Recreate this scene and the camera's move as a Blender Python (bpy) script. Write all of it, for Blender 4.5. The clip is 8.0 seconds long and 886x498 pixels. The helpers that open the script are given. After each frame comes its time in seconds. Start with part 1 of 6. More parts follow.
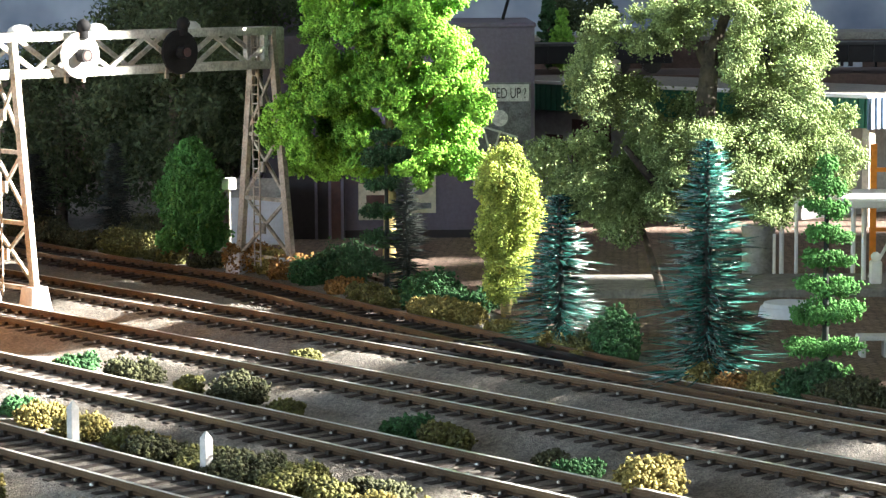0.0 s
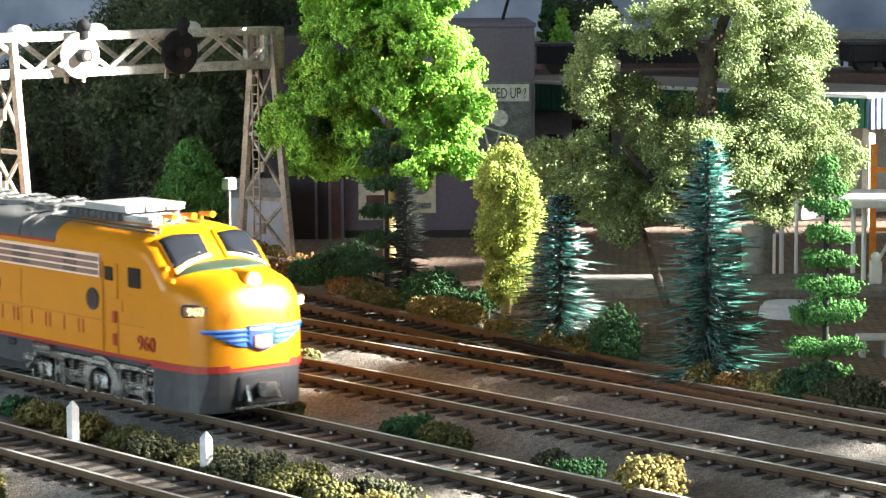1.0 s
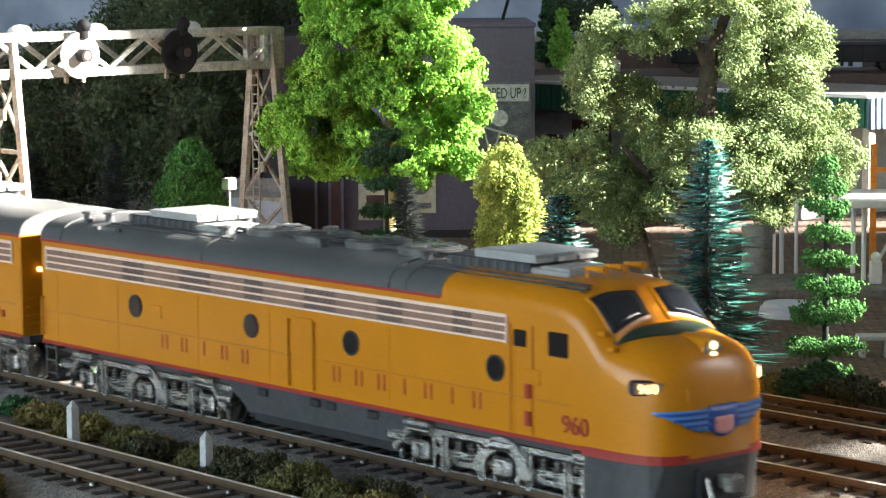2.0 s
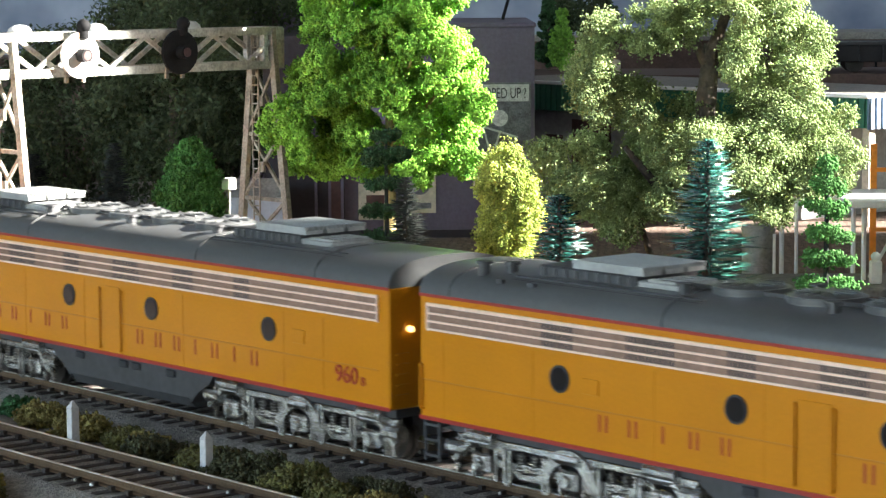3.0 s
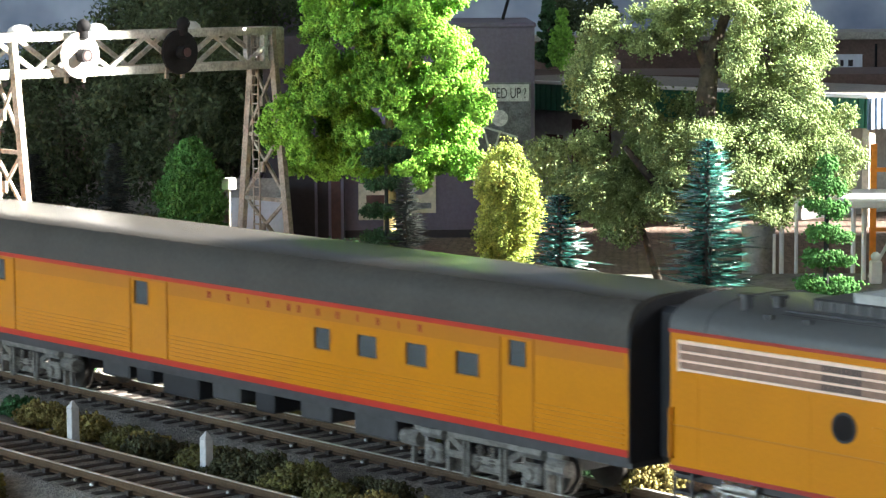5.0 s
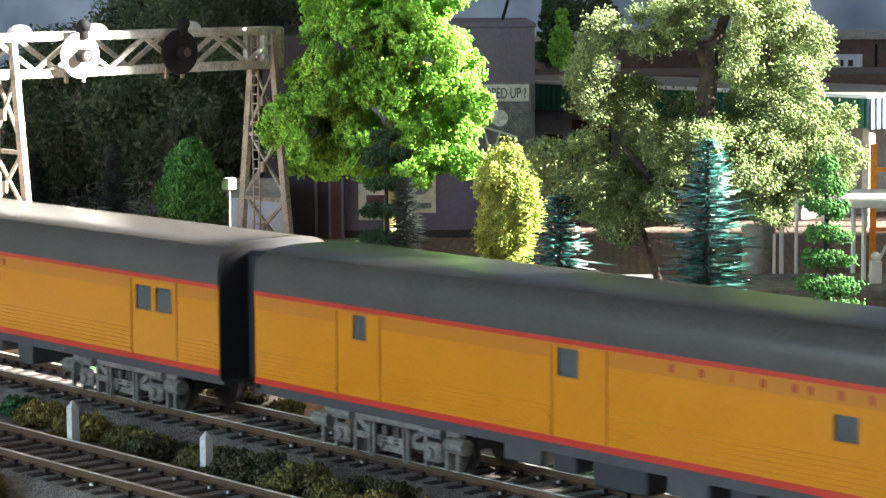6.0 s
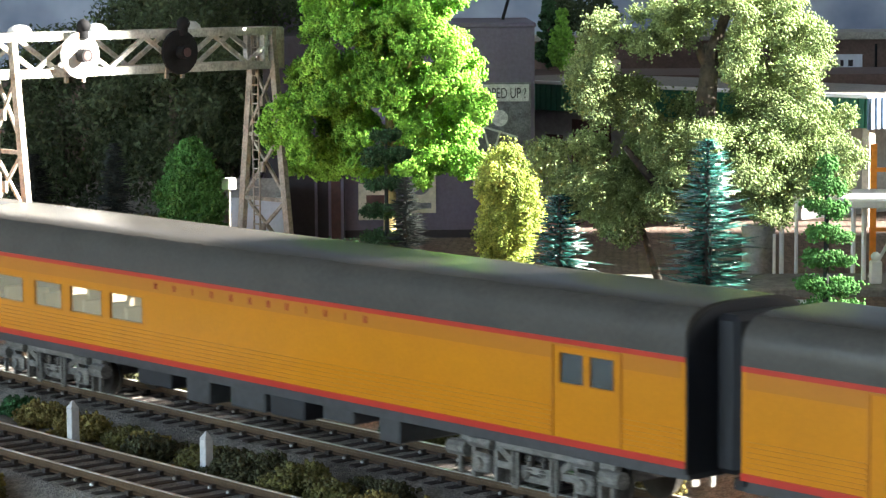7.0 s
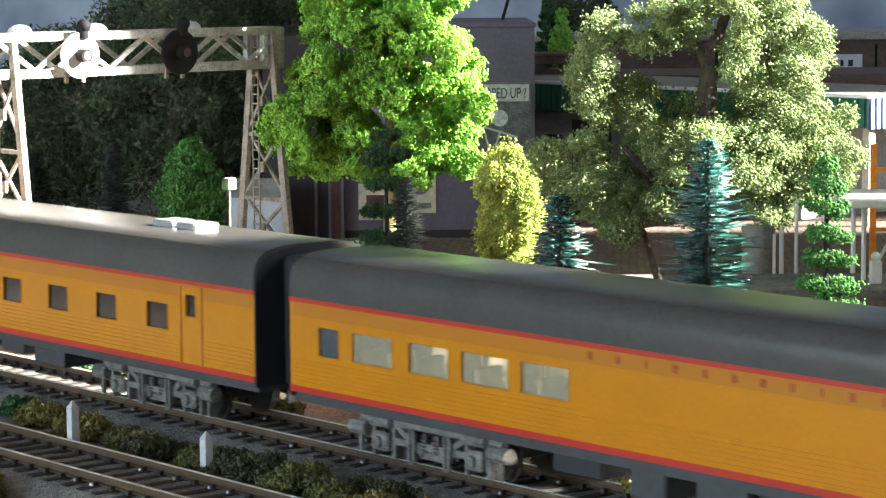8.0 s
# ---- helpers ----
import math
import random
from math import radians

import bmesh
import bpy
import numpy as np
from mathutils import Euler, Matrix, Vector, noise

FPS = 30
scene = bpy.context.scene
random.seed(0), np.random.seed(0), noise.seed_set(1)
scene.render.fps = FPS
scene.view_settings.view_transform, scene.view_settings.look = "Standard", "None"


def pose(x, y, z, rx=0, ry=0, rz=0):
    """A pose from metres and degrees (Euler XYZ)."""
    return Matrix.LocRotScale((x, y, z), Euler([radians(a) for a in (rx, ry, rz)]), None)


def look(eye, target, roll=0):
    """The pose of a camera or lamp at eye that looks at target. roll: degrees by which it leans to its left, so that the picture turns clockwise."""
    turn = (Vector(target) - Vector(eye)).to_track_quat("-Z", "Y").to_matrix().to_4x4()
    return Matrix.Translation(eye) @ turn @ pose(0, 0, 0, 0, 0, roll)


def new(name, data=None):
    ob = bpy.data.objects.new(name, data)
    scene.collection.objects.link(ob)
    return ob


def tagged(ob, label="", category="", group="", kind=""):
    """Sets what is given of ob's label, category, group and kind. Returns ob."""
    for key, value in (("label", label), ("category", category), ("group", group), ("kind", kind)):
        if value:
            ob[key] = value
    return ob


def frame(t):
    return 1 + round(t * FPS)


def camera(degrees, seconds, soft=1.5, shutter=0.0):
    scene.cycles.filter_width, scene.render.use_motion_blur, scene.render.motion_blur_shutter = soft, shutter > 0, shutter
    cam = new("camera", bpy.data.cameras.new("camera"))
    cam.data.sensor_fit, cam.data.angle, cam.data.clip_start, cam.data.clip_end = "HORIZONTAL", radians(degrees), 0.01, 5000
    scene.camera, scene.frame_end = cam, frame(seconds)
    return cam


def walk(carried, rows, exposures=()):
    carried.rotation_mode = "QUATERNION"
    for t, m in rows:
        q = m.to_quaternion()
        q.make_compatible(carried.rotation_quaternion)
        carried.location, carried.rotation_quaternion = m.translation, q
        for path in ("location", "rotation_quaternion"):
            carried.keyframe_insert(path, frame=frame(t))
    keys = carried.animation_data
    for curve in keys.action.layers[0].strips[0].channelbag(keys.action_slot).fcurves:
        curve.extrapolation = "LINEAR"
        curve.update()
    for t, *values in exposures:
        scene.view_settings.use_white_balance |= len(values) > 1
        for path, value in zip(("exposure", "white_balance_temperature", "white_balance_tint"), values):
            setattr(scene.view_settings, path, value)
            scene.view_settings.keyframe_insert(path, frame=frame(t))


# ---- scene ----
# A model railway on a table in a room, HO size (1:87). x: along the tracks, y: away from the camera, z: up; rail tops at z = 0.

# ---- camera ----
cam = camera(20.0, 8.0, soft=1.4, shutter=0.22)
EYE = Vector((0.0, -0.3808, 0.11425))
VIEW = Vector((-0.75403, 0.64756, -0.11000))
walk(cam, [(0.0, look(EYE, EYE + VIEW, -0.345)), (8.0, look(EYE, EYE + VIEW, -0.345))], exposures=[(0.0, 3.54), (3.5, 3.58), (8.0, 3.66)])

# ---- light ----
SUN_AZ, SUN_EL = 45.0, 24.0          # azimuth from +x towards +y, elevation
sun_dir = Vector((math.cos(radians(SUN_EL)) * math.cos(radians(SUN_AZ)), math.cos(radians(SUN_EL)) * math.sin(radians(SUN_AZ)), math.sin(radians(SUN_EL))))
world = bpy.data.worlds.new("sky")
scene.world = world
world.use_nodes = True
sky = world.node_tree.nodes.new("ShaderNodeTexSky")
sky.sky_type, sky.sun_disc = "NISHITA", False
sky.sun_elevation, sky.sun_rotation = radians(SUN_EL), radians(90 - SUN_AZ)
world.node_tree.links.new(sky.outputs["Color"], world.node_tree.nodes["Background"].inputs["Color"])
world.node_tree.nodes["Background"].inputs["Strength"].default_value = 0.12

sun = new("sun", bpy.data.lights.new("sun", "SUN"))
sun.data.energy, sun.data.angle, sun.data.color = 5.0, radians(0.3), (1.0, 0.95, 0.87)
sun.matrix_world = look(sun_dir * 3, (0, 0, 0))


def fill_light(name, eye, target, w, h, power, color):
    lamp = new(name, bpy.data.lights.new(name, "AREA"))
    lamp.data.shape, lamp.data.size, lamp.data.size_y = "RECTANGLE", w, h
    lamp.data.energy, lamp.data.color = power, color
    lamp.matrix_world = look(eye, target)
    return lamp


# added soft fill lamps that stand in for sky light from out of view
fill_light("fill_daylight_south", (-0.6, -2.32, 0.55), (-0.6, 0, 0.35), 2.6, 1.1, 1.25, (0.95, 0.97, 1.0))
fill_light("fill_daylight_east", (1.56, 2.40, 1.20), (-0.5, 0.3, 0.1), 0.9, 0.9, 3.3, (0.92, 0.96, 1.0))


# ---- materials ----
def material(name, base, rough=0.6, metal=0.0, scale=300.0, vary=0.25, bump=0.0, fine=4.0, tint=None, island=0.0, spec=0.5, trans=0.0, coat=0.0, grains=0.0, rows=0.0):
    """A surface with two scales of variation: grain (scale x fine) and blotches (scale)."""
    m = bpy.data.materials.new(name)
    m.use_nodes = True
    n, l = m.node_tree.nodes, m.node_tree.links
    b = n["Principled BSDF"]
    b.inputs["Roughness"].default_value, b.inputs["Metallic"].default_value = rough, metal
    b.inputs["Specular IOR Level"].default_value = spec
    b.inputs["Coat Weight"].default_value = coat
    co = n.new("ShaderNodeTexCoord")
    big, small = n.new("ShaderNodeTexNoise"), n.new("ShaderNodeTexNoise")
    for t, s in ((big, scale), (small, scale * fine)):
        t.inputs["Scale"].default_value, t.inputs["Detail"].default_value = s, 4
        l.new(co.outputs["Object"], t.inputs["Vector"])
    add = n.new("ShaderNodeMath")
    add.operation = "ADD"
    l.new(big.outputs["Fac"], add.inputs[0])
    l.new(small.outputs["Fac"], add.inputs[1])
    ramp = n.new("ShaderNodeMapRange")
    ramp.inputs["From Min"].default_value, ramp.inputs["From Max"].default_value = 0.7, 1.3
    l.new(add.outputs[0], ramp.inputs["Value"])
    mix = n.new("ShaderNodeMix")
    mix.data_type = "RGBA"
    lo = [c * (1 - vary) for c in base]
    hi = [min(1.0, c * (1 + vary)) for c in (tint or base)]
    mix.inputs["A"].default_value, mix.inputs["B"].default_value = (*lo, 1), (*hi, 1)
    l.new(ramp.outputs["Result"], mix.inputs["Factor"])
    out = mix.outputs["Result"]
    if grains:
        vo, vm, vr = n.new("ShaderNodeTexVoronoi"), n.new("ShaderNodeMix"), n.new("ShaderNodeMapRange")
        vo.inputs["Scale"].default_value = grains
        l.new(co.outputs["Object"], vo.inputs["Vector"])
        sep = n.new("ShaderNodeSeparateColor")
        l.new(vo.outputs["Color"], sep.inputs["Color"])
        l.new(sep.outputs["Red"], vr.inputs["Value"])
        vr.inputs["To Min"].default_value, vr.inputs["To Max"].default_value = 0.55, 1.4
        vm.data_type, vm.blend_type = "RGBA", "MULTIPLY"
        vm.inputs["Factor"].default_value = 1.0
        l.new(out, vm.inputs["A"])
        l.new(vr.outputs["Result"], vm.inputs["B"])
        out = vm.outputs["Result"]
    if rows:
        bk, bx = n.new("ShaderNodeTexBrick"), n.new("ShaderNodeMix")
        bk.inputs["Scale"].default_value = rows
        bk.inputs["Color1"].default_value, bk.inputs["Color2"].default_value, bk.inputs["Mortar"].default_value = (1, 1, 1, 1), (0.65, 0.62, 0.6, 1), (0.3, 0.3, 0.3, 1)
        bk.inputs["Mortar Size"].default_value = 0.03
        l.new(co.outputs["Object"], bk.inputs["Vector"])
        bx.data_type, bx.blend_type = "RGBA", "MULTIPLY"
        bx.inputs["Factor"].default_value = 1.0
        l.new(out, bx.inputs["A"])
        l.new(bk.outputs["Color"], bx.inputs["B"])
        out = bx.outputs["Result"]
    if island:
        geo, hsv = n.new("ShaderNodeNewGeometry"), n.new("ShaderNodeHueSaturation")
        mr = n.new("ShaderNodeMapRange")
        mr.inputs["To Min"].default_value, mr.inputs["To Max"].default_value = 1 - island, 1 + island
        l.new(geo.outputs["Random Per Island"], mr.inputs["Value"])
        l.new(mr.outputs["Result"], hsv.inputs["Value"])
        l.new(out, hsv.inputs["Color"])
        out = hsv.outputs["Color"]
    l.new(out, b.inputs["Base Color"])
    if trans:
        tr, ms = n.new("ShaderNodeBsdfTranslucent"), n.new("ShaderNodeMixShader")
        l.new(out, tr.inputs["Color"])
        ms.inputs["Fac"].default_value = trans
        l.new(b.outputs[0], ms.inputs[1])
        l.new(tr.outputs[0], ms.inputs[2])
        l.new(ms.outputs[0], n["Material Output"].inputs["Surface"])
    if bump:
        bp = n.new("ShaderNodeBump")
        bp.inputs["Strength"].default_value, bp.inputs["Distance"].default_value = bump, 0.5 / scale / fine
        l.new(vo.outputs["Distance"] if grains else small.outputs["Fac"], bp.inputs["Height"])
        l.new(bp.outputs["Normal"], b.inputs["Normal"])
    return m


def glowing(name, color, strength):
    m = bpy.data.materials.new(name)
    m.use_nodes = True
    b = m.node_tree.nodes["Principled BSDF"]
    b.inputs["Base Color"].default_value = (*color, 1)
    b.inputs["Emission Color"].default_value, b.inputs["Emission Strength"].default_value = (*color, 1), strength
    return m


def glass(name, color, rough=0.05, mixed=0.6):
    m = bpy.data.materials.new(name)
    m.use_nodes = True
    n, l = m.node_tree.nodes, m.node_tree.links
    b = n["Principled BSDF"]
    b.inputs["Base Color"].default_value, b.inputs["Roughness"].default_value = (*color, 1), rough
    t, ms = n.new("ShaderNodeBsdfTransparent"), n.new("ShaderNodeMixShader")
    ms.inputs["Fac"].default_value = mixed
    l.new(b.outputs[0], ms.inputs[1])
    l.new(t.outputs[0], ms.inputs[2])
    l.new(ms.outputs[0], n["Material Output"].inputs["Surface"])
    return m


M = dict(
    yellow=material("armour_yellow", (0.50, 0.183, 0.003), 0.34, scale=60, vary=0.07, fine=20, coat=0.08, spec=0.35),
    letterboard=material("letterboard_amber", (0.41, 0.142, 0.003), 0.38, scale=60, vary=0.05, fine=20),
    loco_roof=material("loco_roof_grey", (0.082, 0.085, 0.086), 0.29, scale=80, vary=0.12, fine=12),
    car_roof=material("car_roof_grey", (0.066, 0.062, 0.056), 0.26, scale=70, vary=0.14, fine=12),
    red=material("stripe_red", (0.42, 0.022, 0.012), 0.4, scale=90, vary=0.08),
    letter=material("lettering_red", (0.30, 0.022, 0.015), 0.45, scale=200, vary=0.1),
    under=material("underframe_grey", (0.040, 0.041, 0.044), 0.5, scale=120, vary=0.25),
    dark=material("diaphragm_black", (0.012, 0.013, 0.017), 0.55, scale=120, vary=0.2),
    chrome=material("truck_silver", (0.46, 0.45, 0.43), 0.24, metal=1.0, scale=420, vary=0.55, bump=1.0),
    truck_grey=material("truck_weathered_grey", (0.21, 0.205, 0.19), 0.36, metal=0.45, scale=450, vary=0.5, bump=0.3),
    wheel=material("wheel_steel", (0.08, 0.075, 0.07), 0.4, metal=0.7, scale=300, vary=0.2),
    louvre=material("louvre_steel", (0.86, 0.63, 0.49), 0.30, metal=0.15, scale=200, vary=0.12),
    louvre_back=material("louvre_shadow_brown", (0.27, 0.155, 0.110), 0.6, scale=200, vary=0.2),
    silver=material("bright_roof_metal", (0.34, 0.35, 0.34), 0.38, metal=0.3, scale=300, vary=0.15),
    wing_blue=material("wing_light_blue", (0.09, 0.24, 0.55), 0.4, scale=200, vary=0.1),
    digits=glowing("number_digit_glow", (1.0, 0.78, 0.30), 0.30),
    pink=material("emblem_rose", (0.62, 0.24, 0.22), 0.4, scale=200, vary=0.1),
    blue=material("emblem_blue", (0.015, 0.06, 0.27), 0.4, scale=200, vary=0.1),
    white=material("signal_glare_white", (0.75, 0.74, 0.72), 0.4, scale=200, vary=0.05),
    green=material("antiglare_green", (0.010, 0.030, 0.018), 0.5, scale=200, vary=0.1),
    headlight=glowing("headlight_lens", (1.0, 0.72, 0.30), 0.35),
    marker=glowing("marker_lamp_glow", (1.0, 0.66, 0.18), 0.4),
    cab_glass=glass("cab_glass", (0.012, 0.014, 0.018), 0.04, 0.0),
    car_glass=glass("glow_tinted_car_glass", (0.62, 0.54, 0.36), 0.10, 0.72),
    dim_glass=glass("dim_window_glass", (0.10, 0.11, 0.11), 0.06, 0.3),
    interior=material("car_interior_tan", (0.60, 0.50, 0.33), 0.8, scale=100, vary=0.2),
    rail=material("weathered_rail", (0.115, 0.074, 0.042), 0.42, metal=0.35, scale=400, vary=0.25),
    railtop=material("polished_railhead", (0.86, 0.83, 0.78), 0.35, metal=0.35, scale=500, vary=0.2),
    tie=material("creosoted_tie", (0.030, 0.022, 0.018), 0.72, scale=500, vary=0.45, bump=0.6, fine=3),
    plate=material("tie_plate_metal", (0.055, 0.045, 0.04), 0.5, metal=0.4, scale=400, vary=0.3),
    lead=material("solder_glint_pale", (0.88, 0.87, 0.83), 0.15, metal=0.4, scale=400, vary=0.05),
    ballast=material("grey_ballast", (0.178, 0.168, 0.154), 0.62, scale=70, vary=0.28, bump=0.8, fine=9, tint=(0.27, 0.245, 0.21), grains=2300),
    brick=material("brown_brick_paving", (0.21, 0.152, 0.122), 0.9, scale=300, vary=0.4, bump=0.5, rows=110, spec=0.2),
    kerb=material("pale_concrete", (0.20, 0.19, 0.175), 0.9, scale=200, vary=0.3, bump=0.3, spec=0.25),
    purple=material("plum_painted_wall", (0.110, 0.092, 0.130), 0.75, scale=60, vary=0.16, bump=0.2, fine=10),
    purple_dark=material("dark_plum_siding", (0.022, 0.017, 0.021), 0.8, scale=80, vary=0.2, bump=0.2, fine=8),
    cream=material("cream_poster", (0.50, 0.46, 0.36), 0.8, scale=150, vary=0.2),
    sign_grey=material("faded_sign_grey", (0.13, 0.13, 0.14), 0.8, scale=350, vary=0.45),
    sign_white=material("faded_sign_white", (0.50, 0.50, 0.48), 0.8, scale=500, vary=0.35),
    fascia=material("green_corrugated_metal", (0.020, 0.135, 0.075), 0.45, scale=120, vary=0.15),
    fascia_blue=material("pale_blue_corrugated_metal", (0.16, 0.22, 0.33), 0.45, scale=120, vary=0.1),
    fascia_pale=material("pale_grey_blue_rib", (0.30, 0.36, 0.45), 0.5, scale=120, vary=0.1),
    beam_grey=material("weathered_pale_grey_steel", (0.44, 0.44, 0.40), 0.55, metal=0.1, scale=250, vary=0.35, bump=0.3),
    stucco=material("grey_white_stucco", (0.29, 0.29, 0.29), 0.85, scale=150, vary=0.15, bump=0.2),
    maroon=material("dark_maroon_paint", (0.06, 0.022, 0.020), 0.6, scale=150, vary=0.25),
    gantry=material("weathered_gantry_steel", (0.30, 0.27, 0.22), 0.6, metal=0.15, scale=250, vary=0.4, bump=0.3),
    signal=material("signal_black", (0.010, 0.010, 0.011), 0.75, scale=250, vary=0.2, spec=0.15),
    concrete=material("white_concrete", (0.50, 0.50, 0.49), 0.85, scale=220, vary=0.15, bump=0.3),
    hut=material("pale_blue_white_siding", (0.55, 0.58, 0.64), 0.7, scale=150, vary=0.08),
    orange=material("orange_plastic", (0.75, 0.24, 0.02), 0.5, scale=150, vary=0.15),
    canopy=material("white_canopy", (0.78, 0.78, 0.76), 0.7, scale=150, vary=0.08),
    teal=material("pale_teal_sheet", (0.42, 0.52, 0.52), 0.6, scale=150, vary=0.12),
    freight=material("freight_car_black", (0.008, 0.008, 0.011), 0.5, scale=150, vary=0.3),
    brownsteel=material("oxide_brown", (0.09, 0.055, 0.045), 0.7, scale=150, vary=0.3),
    bark=material("tree_bark", (0.075, 0.060, 0.045), 0.9, scale=300, vary=0.45, bump=0.8, fine=3),
    bark_pale=material("pale_yellow_armature", (0.34, 0.27, 0.10), 0.8, scale=300, vary=0.35, bump=0.4, fine=3),
    leaf_light=material("bright_green_foam", (0.105, 0.36, 0.022), 0.85, scale=90, vary=0.40, island=0.25, trans=0.14, tint=(0.30, 0.57, 0.08)),
    leaf_olive=material("olive_fine_leaf", (0.125, 0.190, 0.060), 0.85, scale=60, vary=0.35, island=0.3, trans=0.15, tint=(0.29, 0.38, 0.15)),
    leaf_dim=material("shade_dark_olive_leaf", (0.055, 0.080, 0.034), 0.9, scale=30, vary=0.3, island=0.4, trans=0.15),
    leaf_yellow=material("yellow_green_foam", (0.17, 0.29, 0.030), 0.85, scale=90, vary=0.45, island=0.35, tint=(0.46, 0.53, 0.12), trans=0.15),
    leaf_dark=material("deep_green_foam", (0.030, 0.085, 0.030), 0.9, scale=90, vary=0.3, island=0.4, trans=0.1),
    leaf_mid=material("mid_green_foam", (0.072, 0.220, 0.048), 0.9, scale=110, vary=0.35, island=0.25, trans=0.1),
    needle_blue=material("blue_green_bristle", (0.006, 0.026, 0.020), 0.22, scale=70, vary=0.4, island=0.7, spec=0.8, tint=(0.018, 0.100, 0.080)),
    needle_dark=material("dark_bristle", (0.010, 0.015, 0.012), 0.65, scale=90, vary=0.35, island=0.5, spec=0.25),
    moss_olive=material("olive_clump", (0.115, 0.115, 0.034), 0.95, scale=120, vary=0.4, island=0.4, trans=0.08),
    moss_dark=material("dark_olive_clump", (0.055, 0.060, 0.026), 0.95, scale=120, vary=0.4, island=0.45, trans=0.05),
    moss_yellow=material("straw_yellow_clump", (0.23, 0.195, 0.058), 0.95, scale=120, vary=0.35, island=0.35, trans=0.1),
    moss_green=material("green_clump", (0.034, 0.105, 0.034), 0.95, scale=120, vary=0.4, island=0.4, trans=0.08),
    moss_rust=material("rusty_clump", (0.22, 0.12, 0.035), 0.95, scale=120, vary=0.4, island=0.4, trans=0.08),
    plaster=material("room_plaster", (0.55, 0.54, 0.52), 0.9, scale=4, vary=0.06, fine=20),
    floorboard=material("room_carpet", (0.22, 0.21, 0.20), 0.95, scale=20, vary=0.2, fine=20),
    far_green=material("painted_far_green", (0.16, 0.34, 0.04), 0.9, scale=100, vary=0.3, island=0.3),
    tank=material("weathered_tank_grey", (0.23, 0.22, 0.20), 0.6, scale=200, vary=0.3),
)


# ---- mesh helpers ----
def solid(name, verts, faces, mat, parent=None, label="", smooth=False):
    """A mesh object from arrays; parent: its thing, or None for a thing of its own."""
    me = bpy.data.meshes.new(name)
    me.from_pydata([tuple(v) for v in verts], [], [tuple(int(i) for i in f) for f in faces])
    if smooth:
        me.shade_smooth()
    me.materials.append(M[mat])
    ob = new(name, me)
    if parent:
        ob.parent = parent
    return tagged(ob, label)


def part(name, bm, mat, parent=None, label="", smooth=False):
    me = bpy.data.meshes.new(name)
    bm.to_mesh(me)
    bm.free()
    if smooth:
        me.shade_smooth()
        me.set_sharp_from_angle(angle=radians(40))
    me.materials.append(M[mat])
    ob = new(name, me)
    if parent:
        ob.parent = parent
    return tagged(ob, label)


def box(bm, x0, x1, y0, y1, z0, z1, bevel=0.0):
    m = Matrix.Translation(((x0 + x1) / 2, (y0 + y1) / 2, (z0 + z1) / 2)) @ Matrix.Diagonal((x1 - x0, y1 - y0, z1 - z0, 1))
    vs = bmesh.ops.create_cube(bm, size=1.0, matrix=m)["verts"]
    if bevel:
        es = list({e for v in vs for e in v.link_edges})
        bmesh.ops.bevel(bm, geom=es, offset=bevel, segments=1, affect="EDGES")


def cyl(bm, p0, p1, r0, r1=None, seg=8):
    p0, p1 = Vector(p0), Vector(p1)
    d = p1 - p0
    m = Matrix.Translation((p0 + p1) / 2) @ d.to_track_quat("Z", "Y").to_matrix().to_4x4()
    bmesh.ops.create_cone(bm, cap_ends=True, segments=seg, radius1=r0, radius2=r0 if r1 is None else r1, depth=d.length, matrix=m)


def bar(bm, p0, p1, w, h=None):
    """A square bar from p0 to p1."""
    p0, p1 = Vector(p0), Vector(p1)
    d = p1 - p0
    m = Matrix.Translation((p0 + p1) / 2) @ d.to_track_quat("Z", "Y").to_matrix().to_4x4() @ Matrix.Diagonal((w, h or w, d.length, 1))
    bmesh.ops.create_cube(bm, size=1.0, matrix=m)


def extrude_x(bm, profile, x0, x1, closed=True):
    """A profile of (y, z) swept along x, with end caps."""
    a = [bm.verts.new((x0, y, z)) for y, z in profile]
    b = [bm.verts.new((x1, y, z)) for y, z in profile]
    n = len(profile)
    for i in range(n if closed else n - 1):
        j = (i + 1) % n
        bm.faces.new((a[i], b[i], b[j], a[j]))
    if closed:
        bm.faces.new(a)
        bm.faces.new(list(reversed(b)))
    bmesh.ops.recalc_face_normals(bm, faces=bm.faces[:])


def thing(name, m, label, category, group="", kind=""):
    ob = new(name)
    ob.empty_display_size = 0.01
    ob.matrix_basis = m
    return tagged(ob, label, category, group, kind)


def lettering(name, words, size, m, mat, parent, label="", depth=0.00015):
    cu = bpy.data.curves.new(name, "FONT")
    cu.body, cu.size, cu.extrude, cu.align_x = words, size, depth, "CENTER"
    tmp = bpy.data.objects.new(name, cu)
    me = bpy.data.meshes.new_from_object(tmp)
    bpy.data.objects.remove(tmp)
    me.materials.clear()
    me.materials.append(M[mat])
    ob = new(name, me)
    ob.parent, ob.matrix_basis = parent, m
    return tagged(ob, label)


SIDE = Matrix(((1, 0, 0, 0), (0, 0, -1, 0), (0, 1, 0, 0), (0, 0, 0, 1)))     # text plane that faces -y


